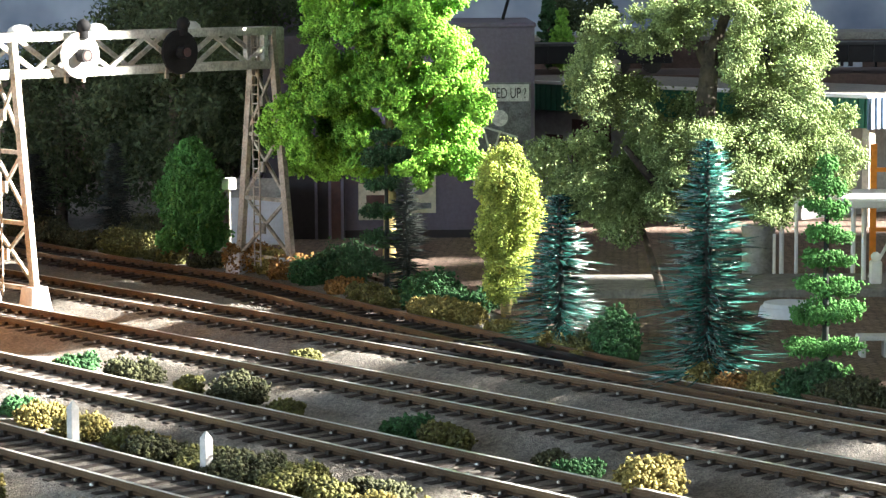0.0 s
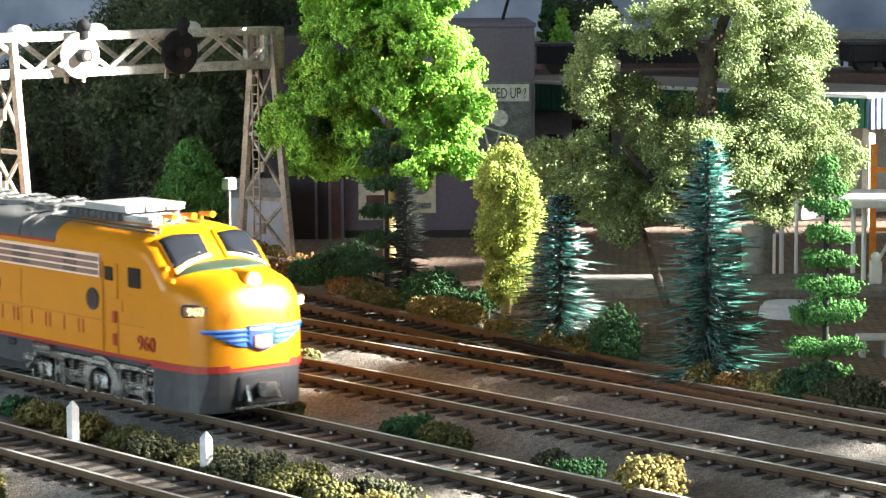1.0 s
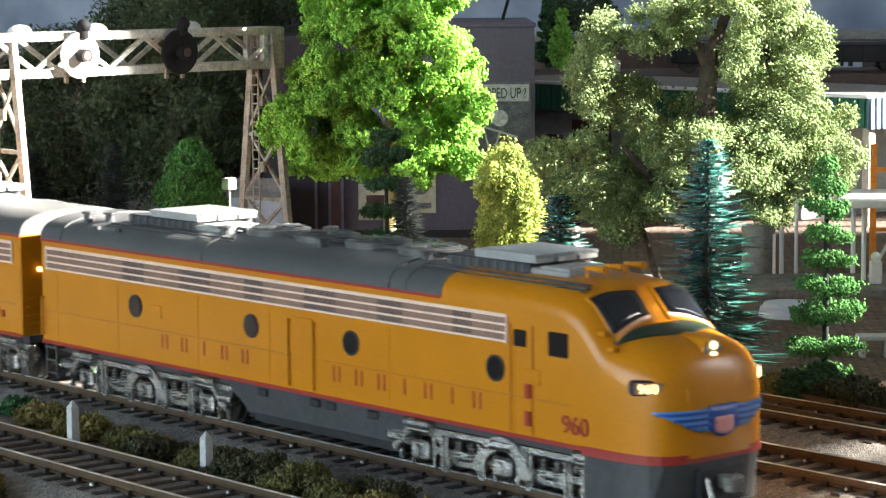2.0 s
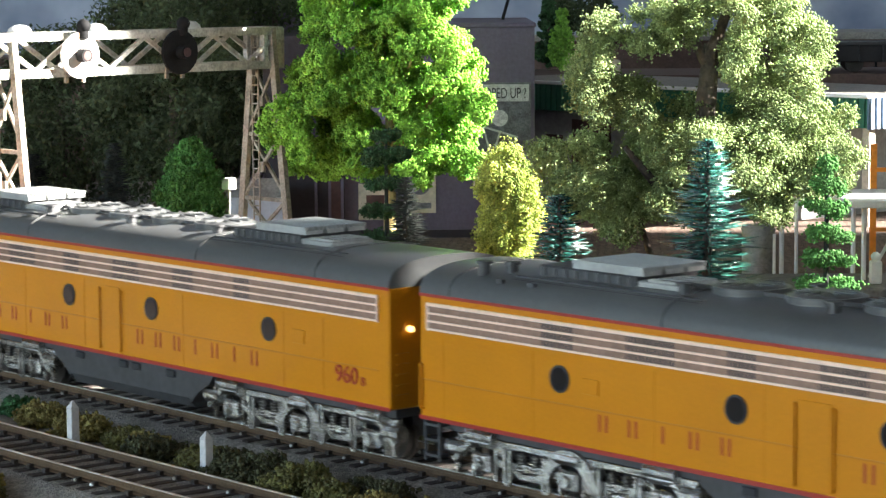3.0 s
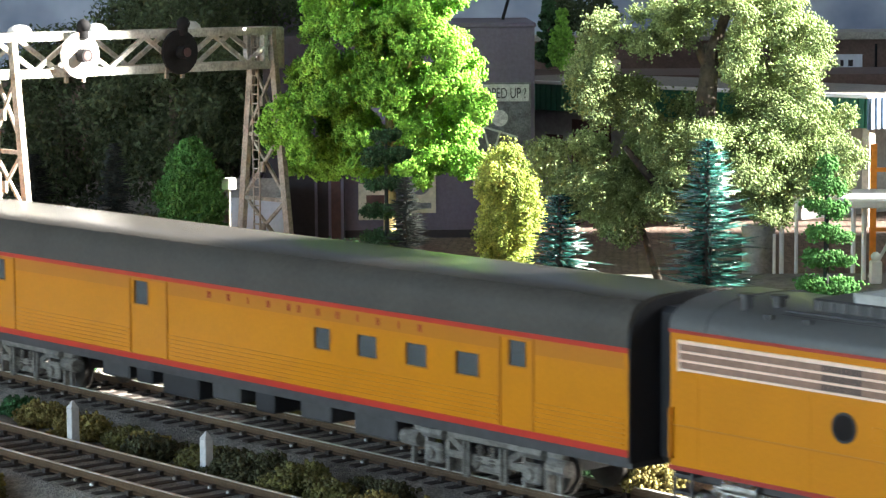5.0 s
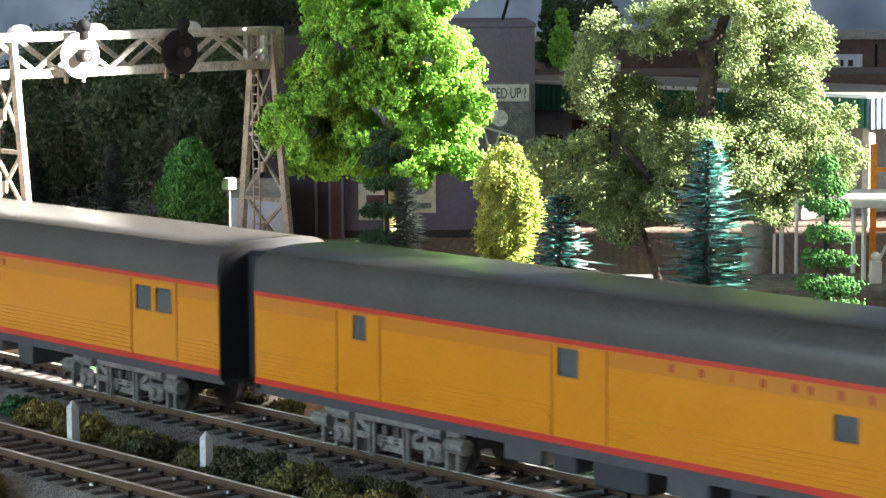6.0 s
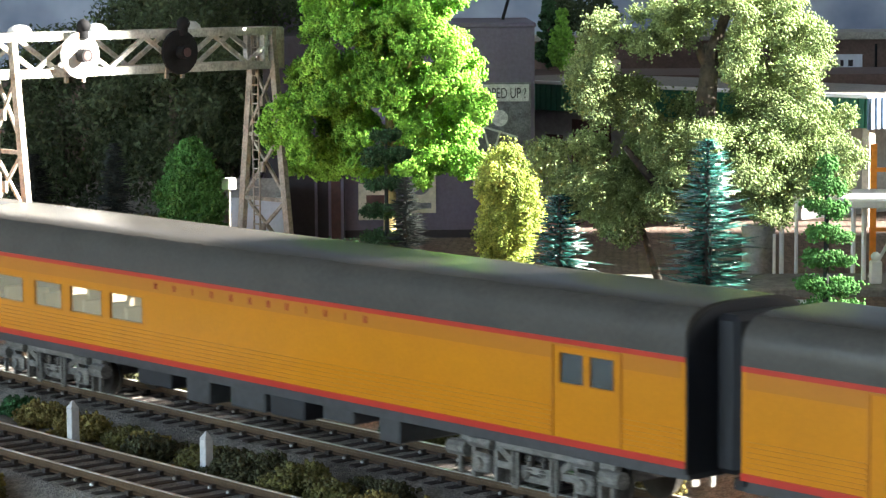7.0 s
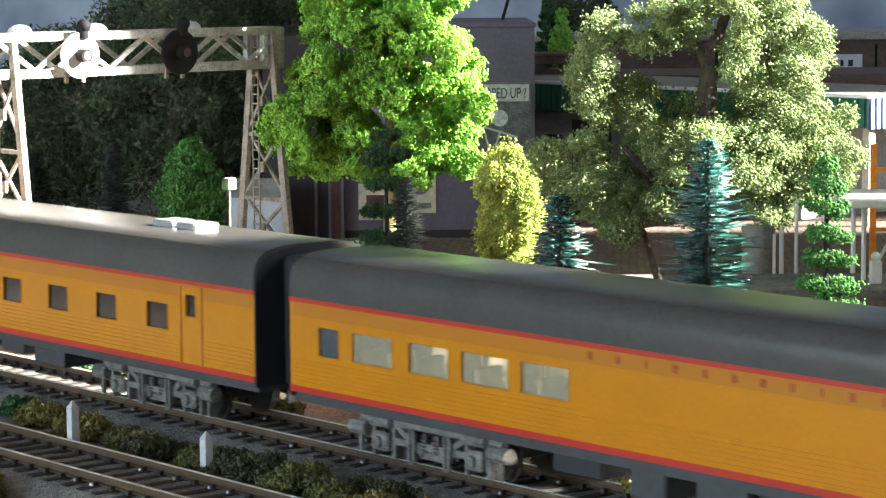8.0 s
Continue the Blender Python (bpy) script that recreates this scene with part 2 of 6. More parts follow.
# ---- room ----
def room():
    def slab(name, x0, x1, y0, y1, z0, z1, mat="plaster", label="unseen plain painted plaster room wall"):
        bm = bmesh.new()
        box(bm, x0, x1, y0, y1, z0, z1)
        return tagged(part(name, bm, mat, None, label), kind="structure", category="wall" if mat == "plaster" else "floor")
    slab("floor", -3.4, 1.7, -2.5, 3.1, -1.1, -1.0, "floorboard", "grey carpeted room floor")
    slab("ceiling", -3.4, 1.7, -2.5, 3.1, 2.0, 2.1, label="plain white room ceiling")
    slab("wall_west", -3.4, -3.3, -2.5, 3.1, -1.0, 2.0)
    slab("wall_north", -3.3, 1.6, 3.0, 3.1, -1.0, 2.0)
    # south wall with an assumed, unseen wide window behind the camera
    for x0, x1, z0, z1 in ((-3.3, -1.95, -1.0, 2.0), (0.75, 1.6, -1.0, 2.0), (-1.95, 0.75, -1.0, -0.05), (-1.95, 0.75, 1.15, 2.0)):
        slab("wall_south", x0, x1, -2.5, -2.4, z0, z1)
    # unseen east wall, slotted only to shape where sunlight falls on the layout
    y = -2.4
    for y0, y1, z0, zh in SUN_SLOTS:
        if y0 > y:
            slab("sun_mask_east", 1.6, 1.61, y, y0, -1.0, 2.0)
        slab("sun_mask_east", 1.6, 1.61, y0, y1, -1.0, z0)
        slab("sun_mask_east", 1.6, 1.61, y0, y1, zh, 2.0)
        y = y1
    slab("sun_mask_east", 1.6, 1.61, y, 3.0, -1.0, 2.0)
    for y0, y1, z0, z1 in SUN_STOPS:
        slab("sun_mask_east", 1.6, 1.61, y0, y1, z0, z1)


# added slots that place the sun patches: y from, y to, sill, head
SUN_SLOTS = ((1.978, 2.014, 1.10, 1.292), (2.014, 2.030, 1.296, 1.325), (2.036, 2.052, 1.262, 1.345), (2.066, 2.080, 1.312, 1.350), (2.080, 2.102, 1.10, 1.275), (2.102, 2.112, 1.378, 1.75),
                 (2.112, 2.145, 1.344, 1.75), (2.145, 2.200, 1.366, 1.75), (2.200, 2.235, 1.292, 1.75), (2.235, 2.278, 1.390, 1.75), (2.278, 2.295, 1.350, 1.75), (2.295, 2.335, 1.366, 1.75), (2.335, 2.400, 1.378, 1.75), (2.400, 2.445, 1.410, 1.75),
                 (2.445, 2.532, 1.450, 1.75), (2.532, 2.560, 1.405, 1.75), (2.560, 2.665, 1.485, 1.75), (2.810, 2.900, 1.30, 1.56))
# added stops that block sun in the slots: y from, y to, z from, z to
SUN_STOPS = ((2.475, 2.505, 1.450, 1.535), (2.505, 2.532, 1.450, 1.75), (2.532, 2.560, 1.45, 1.75))
room()


# ---- ground ----
TRACKS = (-0.0625, 0.0, 0.0605, 0.1130)


def ground_height(x, y):
    near = min(abs(y - c) for c in TRACKS)
    z = -0.0026 - 0.0032 * min(1.0, max(0.0, (near - 0.0155) / 0.010))
    if y > 0.125:
        z = -0.0034
    return z + (0.0002 if near < 0.0155 else 0.0007) * noise.noise(Vector((x * 60, y * 60, 0))) + 0.0003 * noise.noise(Vector((x * 260, y * 260, 3)))


def ground():
    xs = np.concatenate([np.linspace(-2.9, -1.1, 60, endpoint=False), np.linspace(-1.1, -0.25, 420, endpoint=False), np.linspace(-0.25, 1.2, 50)])
    ys = np.concatenate([np.linspace(-0.16, 0.26, 230, endpoint=False), np.linspace(0.26, 2.1, 60)])
    v = [(x, y, ground_height(x, y) if y < 0.3 else -0.0034) for x in xs for y in ys]
    n = len(ys)
    f = [(i * n + j, (i + 1) * n + j, (i + 1) * n + j + 1, i * n + j + 1) for i in range(len(xs) - 1) for j in range(n - 1)]
    ob = solid("ground", v, f, "ballast", None, "grey sandy ballast and scenic earth of the layout", True)
    tagged(ob, category="ground", kind="structure")
    bm = bmesh.new()
    box(bm, -2.9, 1.2, -0.16, -0.14, -0.14, -0.005)
    box(bm, -2.9, 1.2, -0.14, 2.1, -0.14, -0.012)
    tb = tagged(part("layout_table", bm, "brownsteel", None, "brown timber layout table under the scenery"), category="table")
    for x in (-2.75, -0.85, 1.05):
        for y in (0.0, 1.95):
            bm = bmesh.new()
            box(bm, x - 0.045, x + 0.045, y - 0.045, y + 0.045, -1.0, -0.14, 0.004)
            part("leg", bm, "brownsteel", tb)


ground()


# ---- tracks ----
def rail_profile(y):
    return [(y - 0.0010, -0.0022), (y + 0.0010, -0.0022), (y + 0.0010, -0.0019), (y + 0.00025, -0.0017), (y + 0.00025, -0.0007), (y + 0.0005, -0.0006), (y + 0.0005, 0.0),
            (y - 0.0005, 0.0), (y - 0.0005, -0.0006), (y - 0.00025, -0.0007), (y - 0.00025, -0.0017), (y - 0.0010, -0.0019)]


def tie_mesh():
    bm = bmesh.new()
    box(bm, -0.0014, 0.0014, -0.0150, 0.0150, -0.0045, -0.0022, 0.0002)
    me = bpy.data.meshes.new("tie")
    bm.to_mesh(me)
    bm.free()
    me.materials.append(M["tie"])
    return me


TIE = tie_mesh()
HALF = 0.0090


def plates_into(bm, x, y, ang=0.0):
    for s in (-1, 1):
        for o in (-0.0017, 0.0017):
            yy = y + s * HALF + o
            box(bm, x - 0.0007, x + 0.0007, yy - 0.0006, yy + 0.0006, -0.0023, -0.0013)


def track(y, label, bright=()):
    """A straight track along x with its own ties."""
    t = thing("railway_track", pose(0, y, 0), label, "railway track", "parallel tracks")
    rnd = random.Random(int(y * 1e4) + 7)
    for s in (-1, 1):
        bm = bmesh.new()
        extrude_x(bm, rail_profile(s * HALF), -2.85, 1.15)
        part("rail", bm, "rail", t, "weathered brown steel rail")
        bm = bmesh.new()
        box(bm, -2.85, 1.15, s * HALF - 0.00046, s * HALF + 0.00046, 0.0, 0.00010)
        part("railhead", bm, "railtop", t, "polished bright running surface")
    far, near = bmesh.new(), bmesh.new()
    glint = []
    i = 0
    x = -2.84
    while x < 1.14:
        if -1.12 < x < -0.30:
            o = new("tie", TIE)
            o.parent = t
            o.matrix_basis = pose(x + rnd.uniform(-0.0003, 0.0003), rnd.uniform(-0.0004, 0.0004), rnd.uniform(-0.0002, 0), 0, 0, rnd.uniform(-1.2, 1.2))
            plates_into(near, x, 0)
            for s in (-1, 1):
                if rnd.random() < 0.28:
                    glint.append((x, s * HALF - 0.0026))
        else:
            box(far, x - 0.0014, x + 0.0014, -0.015, 0.015, -0.0045, -0.0022)
        x += 0.0070
    tagged(part("far_ties", far, "tie", t), kind="stuff")
    tagged(part("tie_plate", near, "plate", t), kind="stuff")
    # pale beads put solder shine and sun glints beside the rails
    bm = bmesh.new()
    for gx, gy in glint:
        bmesh.ops.create_icosphere(bm, subdivisions=1, radius=0.00048, matrix=Matrix.Translation((gx, gy, -0.0019)))
    tagged(part("glint_bead", bm, "lead", t, "pale beads for bright solder and sun glints", smooth=True), kind="stuff")
    return t


track(TRACKS[0], "weathered brown railway track beside low shrubs")
track(TRACKS[1], "railway track in use, dark ties and worn rails")
track(TRACKS[2], "rusty railway track in grey ballast")
track(TRACKS[3], "main railway track joined by a turnout")


def siding():
    """The siding that curves into the main track."""
    t = thing("siding_track", pose(0, 0, 0), "rusty siding track that curves into a turnout", "railway track", "parallel tracks")

    def cy(x):
        u = min(1.0, max(0.0, (x + 0.760) / 0.420))
        return 0.1690 + 0.008 * max(0.0, (-0.82 - x) / 0.12) ** 1.5 * (x > -1.2) - 0.0560 * (1.6 * u - 0.6 * u * u if u < 1 else 1.0)
    xs = [-1.10 + 0.01 * i for i in range(0, 76)]
    for s in (-1, 1):
        prof = rail_profile(0)
        rows = []
        for x in xs:
            rows.append([(x, cy(x) + s * HALF + y, z) for y, z in prof])
        n = len(prof)
        v = [p for r in rows for p in r]
        f = [(k * n + i, (k + 1) * n + i, (k + 1) * n + (i + 1) % n, k * n + (i + 1) % n) for k in range(len(xs) - 1) for i in range(n)]
        solid("rail", v, f, "rail", t, "weathered brown steel rail")
    pl = bmesh.new()
    x = -1.10
    rnd = random.Random(5)
    while x < -0.52:
        o = new("tie", TIE)
        o.parent = t
        a = math.degrees(math.atan2(cy(x + 0.005) - cy(x - 0.005), 0.01))
        o.matrix_basis = pose(x, cy(x), -0.0002 - (0.0003 if x > -0.68 else 0), 0, 0, a + rnd.uniform(-1, 1))
        plates_into(pl, x, cy(x))
        x += 0.0070
    tagged(part("tie_plate", pl, "plate", t), kind="stuff")
    # turnout: guard rails, frog and the black throw bar cover
    for p, q, w in (((-0.585, 0.1268), (-0.530, 0.1215), 0.0022), ((-0.600, 0.1080), (-0.545, 0.1080), 0.0030), ((-0.580, 0.1395), (-0.520, 0.1290), 0.0030)):
        bm = bmesh.new()
        bar(bm, (*p, -0.0008), (*q, -0.0008), w, 0.0016)
        part("guard_rail", bm, "signal", t, "black turnout guard rail")
    return t


siding()


# ---- train ----
def ring(w, h, zs, z0, n=2.6, k=9):
    """Half cross-section from the near sill over the roof to the far sill, as (y, z)."""
    pts = [(-w, z0), (-w, (z0 + zs) / 2), (-w, zs)]
    for i in range(1, 2 * k):
        a = math.pi * i / (2 * k)
        c, s = math.cos(a), math.sin(a)
        pts.append((-w * math.copysign(abs(c) ** (2 / n), c), zs + (h - zs) * abs(s) ** (2 / n)))
    return pts + [(w, zs), (w, (z0 + zs) / 2), (w, z0)]


def loft(bm, sections):
    """Joins sections (x, ring) into a skin, closed at both ends."""
    rows = [[bm.verts.new((x, y, z)) for y, z in r] for x, r in sections]
    n = len(rows[0])
    for a, b in zip(rows, rows[1:]):
        for i in range(n):
            j = (i + 1) % n
            bm.faces.new((a[i], b[i], b[j], a[j]))
    bm.faces.new(rows[0])
    bm.faces.new(list(reversed(rows[-1])))
    bmesh.ops.recalc_face_normals(bm, faces=bm.faces[:])


W2 = 0.0183


def paint_marks(parent, widths, x0, x1, z0, z1, y, mat="letter", w=0.0006):
    """A row of plain painted marks: 1 is a single upright bar, 2 a pair of bars."""
    pitch = (x1 - x0) / (len(widths) - 1)
    for i, k in enumerate(widths):
        bm = bmesh.new()
        x, hw = x0 + i * pitch, (z1 - z0) * 0.36
        if k == 1:
            box(bm, x - w / 2, x + w / 2, y - 0.0001, y, z0, z1)
        else:
            box(bm, x - hw, x - hw + w, y - 0.0001, y, z0, z1)
            box(bm, x + hw - w, x + hw, y - 0.0001, y, z0, z1)
        part("painted_mark", bm, mat, parent)


def truck(parent, x0, x1, axles, mat, fancy):
    """A truck between x0 and x1 with its wheels, side frames, springs and boxes."""
    xc = (x0 + x1) / 2
    bm = bmesh.new()
    box(bm, x0 + 0.006, x1 - 0.006, -0.0075, 0.0075, 0.0055, 0.0105)
    tr = part("truck", bm, "dark", parent, "truck bolster in shadow")
    for ax in axles:
        for s in (-1, 1):
            bm = bmesh.new()
            cyl(bm, (ax, s * 0.0072, 0.0053), (ax, s * 0.0092, 0.0053), 0.0053, seg=20)
            cyl(bm, (ax, s * 0.0064, 0.0053), (ax, s * 0.0072, 0.0053), 0.0059, seg=20)
            part("wheel", bm, "wheel", tr, smooth=True)
    for s in (-1, 1):
        bm = bmesh.new()
        springs = []
        y0, y1 = sorted((s * 0.0128, s * 0.0150))
        yo0, yo1 = sorted((s * 0.0150, s * 0.0166))
        yi0, yi1 = sorted((s * 0.0112, s * 0.0140))
        # top and lower frame bars
        box(bm, x0 + 0.003, x1 - 0.003, y0, y1, 0.0092, 0.0112, 0.0004)
        for a, b in zip(axles, axles[1:]):
            bar(bm, (a + 0.003, s * 0.0142, 0.0058), (b - 0.003, s * 0.0142, 0.0058), 0.0014, 0.0016)
            m = (a + b) / 2
            bar(bm, (a + 0.004, s * 0.0142, 0.0098), (m - 0.003, s * 0.0142, 0.0040), 0.0013, 0.0015)
            bar(bm, (b - 0.004, s * 0.0142, 0.0098), (m + 0.003, s * 0.0142, 0.0040), 0.0013, 0.0015)
            box(bm, m - 0.0048, m + 0.0048, yi0, yi1, 0.0026, 0.0046, 0.0004)
            springs.append(m)
            # brake hanger loops
            for q in (-0.0062, 0.0062):
                bar(bm, (m + q, s * 0.0158, 0.0095), (m + q, s * 0.0158, 0.0018), 0.0007)
                bar(bm, (m + q + 0.0016, s * 0.0158, 0.0095), (m + q + 0.0016, s * 0.0158, 0.0018), 0.0007)
                bar(bm, (m + q, s * 0.0158, 0.0018), (m + q + 0.0016, s * 0.0158, 0.0018), 0.0007)
        for a in axles:
            box(bm, a - 0.0030, a + 0.0030, yo0, yo1, 0.0032, 0.0078, 0.0006)
            cyl(bm, (a, s * 0.0160, 0.0054), (a, s * 0.0174, 0.0054), 0.0017, 0.0013, seg=10)
            box(bm, a - 0.0042, a - 0.0031, y0, y1, 0.0016, 0.0100)
            box(bm, a + 0.0031, a + 0.0042, y0, y1, 0.0016, 0.0100)
            cyl(bm, (a - 0.0036, s * 0.0156, 0.0100), (a + 0.0036, s * 0.0156, 0.0100), 0.0013, seg=8)
        for e in (x0 + 0.0035, x1 - 0.0035):
            cyl(bm, (e - 0.0030, s * 0.0152, 0.0078), (e + 0.0030, s * 0.0152, 0.0078), 0.0019, seg=10)
            bar(bm, (e, s * 0.0150, 0.0100), (e, s * 0.0150, 0.0020), 0.0010)
        if fancy:
            # arched plate over the middle axle, with the outer pedestals
            am = axles[1]
            for k in range(14):
                a0, a1 = math.pi * (0.03 + 0.94 * k / 14), math.pi * (0.03 + 0.94 * (k + 1) / 14)
                quad = [(r * math.cos(q), 0.0030 + r * math.sin(q)) for r, q in ((0.0062, a0), (0.0092, a0), (0.0092, a1), (0.0062, a1))]
                fr = [bm.verts.new((am + x, s * 0.0162, z)) for x, z in quad]
                bk = [bm.verts.new((am + x, s * 0.0146, z)) for x, z in quad]
                for f in (fr, list(reversed(bk)), (fr[0], fr[1], bk[1], bk[0]), (fr[2], fr[3], bk[3], bk[2]), (fr[1], fr[2], bk[2], bk[1]), (fr[3], fr[0], bk[0], bk[3])):
                    bm.faces.new(f)
            for e, d in ((axles[0], -1), (axles[2], 1)):
                bar(bm, (e + d * 0.002, s * 0.0156, 0.0112), (e + d * 0.0088, s * 0.0156, 0.0050), 0.0022, 0.0014)
                cyl(bm, (e - 0.0045, s * 0.0158, 0.0116), (e + 0.0045, s * 0.0158, 0.0116), 0.0016, seg=10)
            bmesh.ops.recalc_face_normals(bm, faces=bm.faces[:])
        sf = part("side_frame", bm, mat, tr, "silver-painted truck side frame" if fancy else "weathered grey truck side frame")
        for m in springs:
            for q in (-0.0022, 0.0022):
                bm = bmesh.new()
                cyl(bm, (m + q, s * 0.0142, 0.0046), (m + q, s * 0.0142, 0.0090), 0.0008, seg=8)
                for k in range(5):
                    z = 0.0050 + 0.0008 * k
                    cyl(bm, (m + q, s * 0.0142, z), (m + q, s * 0.0142, z + 0.00035), 0.0013, seg=10)
                part("spring", bm, "wheel", tr, "dark coil spring")
    return tr


def roof_gear(parent, x0, front):
    """Radiator boxes, fans, vents and hatches along a locomotive's roof."""
    before = set(parent.children)
    def rack(a, b, bright):
        bm = bmesh.new()
        box(bm, a, b, -0.0095, 0.0095, 0.0475, 0.0512, 0.0004)
        r = part("dynamic_brake_housing", bm, "under", parent, "dark grey roof housing")
        for i in range(3):
            bm = bmesh.new()
            y = -0.0066 + i * 0.0066
            box(bm, a + (b - a) * 0.35, b + 0.002, y - 0.0027, y + 0.0027, 0.0512, 0.0522)
            for q in range(5):
                yy = y - 0.0026 + q * 0.0013
                box(bm, a + (b - a) * 0.35, b + 0.002, yy - 0.0003, yy + 0.0003, 0.0522, 0.0531)
            part("grille", bm, "silver", r, "bright metal roof grille")
        bm = bmesh.new()
        box(bm, b - 0.002, b + 0.012, -0.0090, 0.0040, 0.0488, 0.0502, 0.0003)
        for q in range(4):
            box(bm, b + 0.0025, b + 0.0115, -0.0084 + q * 0.0031, -0.0064 + q * 0.0031, 0.0502, 0.0507)
        part("lower_grille", bm, "silver", r, "lower stepped roof grille")
        for y, z in ((-0.0122, 0.0484), (-0.0136, 0.0477)):
            bm = bmesh.new()
            cyl(bm, (a - 0.004, y, z), (b + 0.022, y, z), 0.00035, seg=8)
            for x in (a - 0.003, (a + b) / 2, b + 0.010, b + 0.021):
                bar(bm, (x, y, z), (x, y + 0.001, z - 0.0018), 0.0005)
            part("roof_pipe", bm, "under", parent, "thin dark roof pipe")
        bm = bmesh.new()
        for i in range(9):
            x = a + 0.002 + (b - a - 0.004) * i / 8
            box(bm, x - 0.0005, x + 0.0005, -0.0098, -0.0094, 0.0483, 0.0508)
        part("louvre", bm, "loco_roof", r)
    rack(x0 + 0.030, x0 + 0.060, True)
    rack(x0 + 0.160, x0 + 0.188, True)
    for x in (0.084, 0.104, 0.124, 0.144):
        bm = bmesh.new()
        cyl(bm, (x0 + x, 0, 0.0480), (x0 + x, 0, 0.0506), 0.0082, seg=28)
        cyl(bm, (x0 + x, 0, 0.0506), (x0 + x, 0, 0.0510), 0.0072, 0.0066, seg=28)
        fan = part("roof_fan", bm, "loco_roof", parent, "round grey roof fan", smooth=True)
        bm = bmesh.new()
        for k in range(6):
            a = math.pi * k / 6
            d = Vector((math.cos(a), math.sin(a), 0)) * 0.0066
            bar(bm, Vector((x0 + x, 0, 0.0512)) - d, Vector((x0 + x, 0, 0.0512)) + d, 0.0006, 0.0004)
        part("fan_grille", bm, "loco_roof", fan)
    for x, y in ((0.074, -0.0095), (0.094, 0.009), (0.114, -0.0095), (0.134, 0.009), (0.152, -0.0085), (0.022, -0.0100), (0.016, -0.0130)):
        bm = bmesh.new()
        cyl(bm, (x0 + x, y, 0.0465), (x0 + x, y, 0.0505), 0.0013, seg=10)
        cyl(bm, (x0 + x, y, 0.0505), (x0 + x, y, 0.0511), 0.0019, seg=10)
        part("exhaust", bm, "under", parent)
    bm = bmesh.new()
    box(bm, x0 + 0.070, x0 + 0.158, -0.0042, -0.0034, 0.0495, 0.0503)
    box(bm, x0 + 0.070, x0 + 0.158, 0.0034, 0.0042, 0.0495, 0.0503)
    part("roof_conduit", bm, "under", parent)
    for x in (0.010, 0.076, 0.156, 0.205 if not front else 0.150):
        bm = bmesh.new()
        pts = ring(W2 + 0.0002, 0.0488, 0.0420, 0.0419)
        ps = [Vector((x0 + x, y, z)) for y, z in pts[2:-2]]
        for p, q in zip(ps, ps[1:]):
            bar(bm, p, q, 0.0003)
        part("roof_seam", bm, "loco_roof", parent)
    for x in (0.0245, 0.0345):
        bm = bmesh.new()
        bar(bm, (x0 + x, -0.0158, 0.0460), (x0 + x, -0.0158, 0.0475), 0.0008)
        bar(bm, (x0 + x - 0.001, -0.0158, 0.0475), (x0 + x + 0.001, -0.0158, 0.0475), 0.0009)
        part("lifting_lug", bm, "under", parent)
    for ob in set(parent.children) - before:
        if ob.name.split(".")[0] != "roof_seam":
            ob.matrix_basis = pose(0, 0, -0.0008)


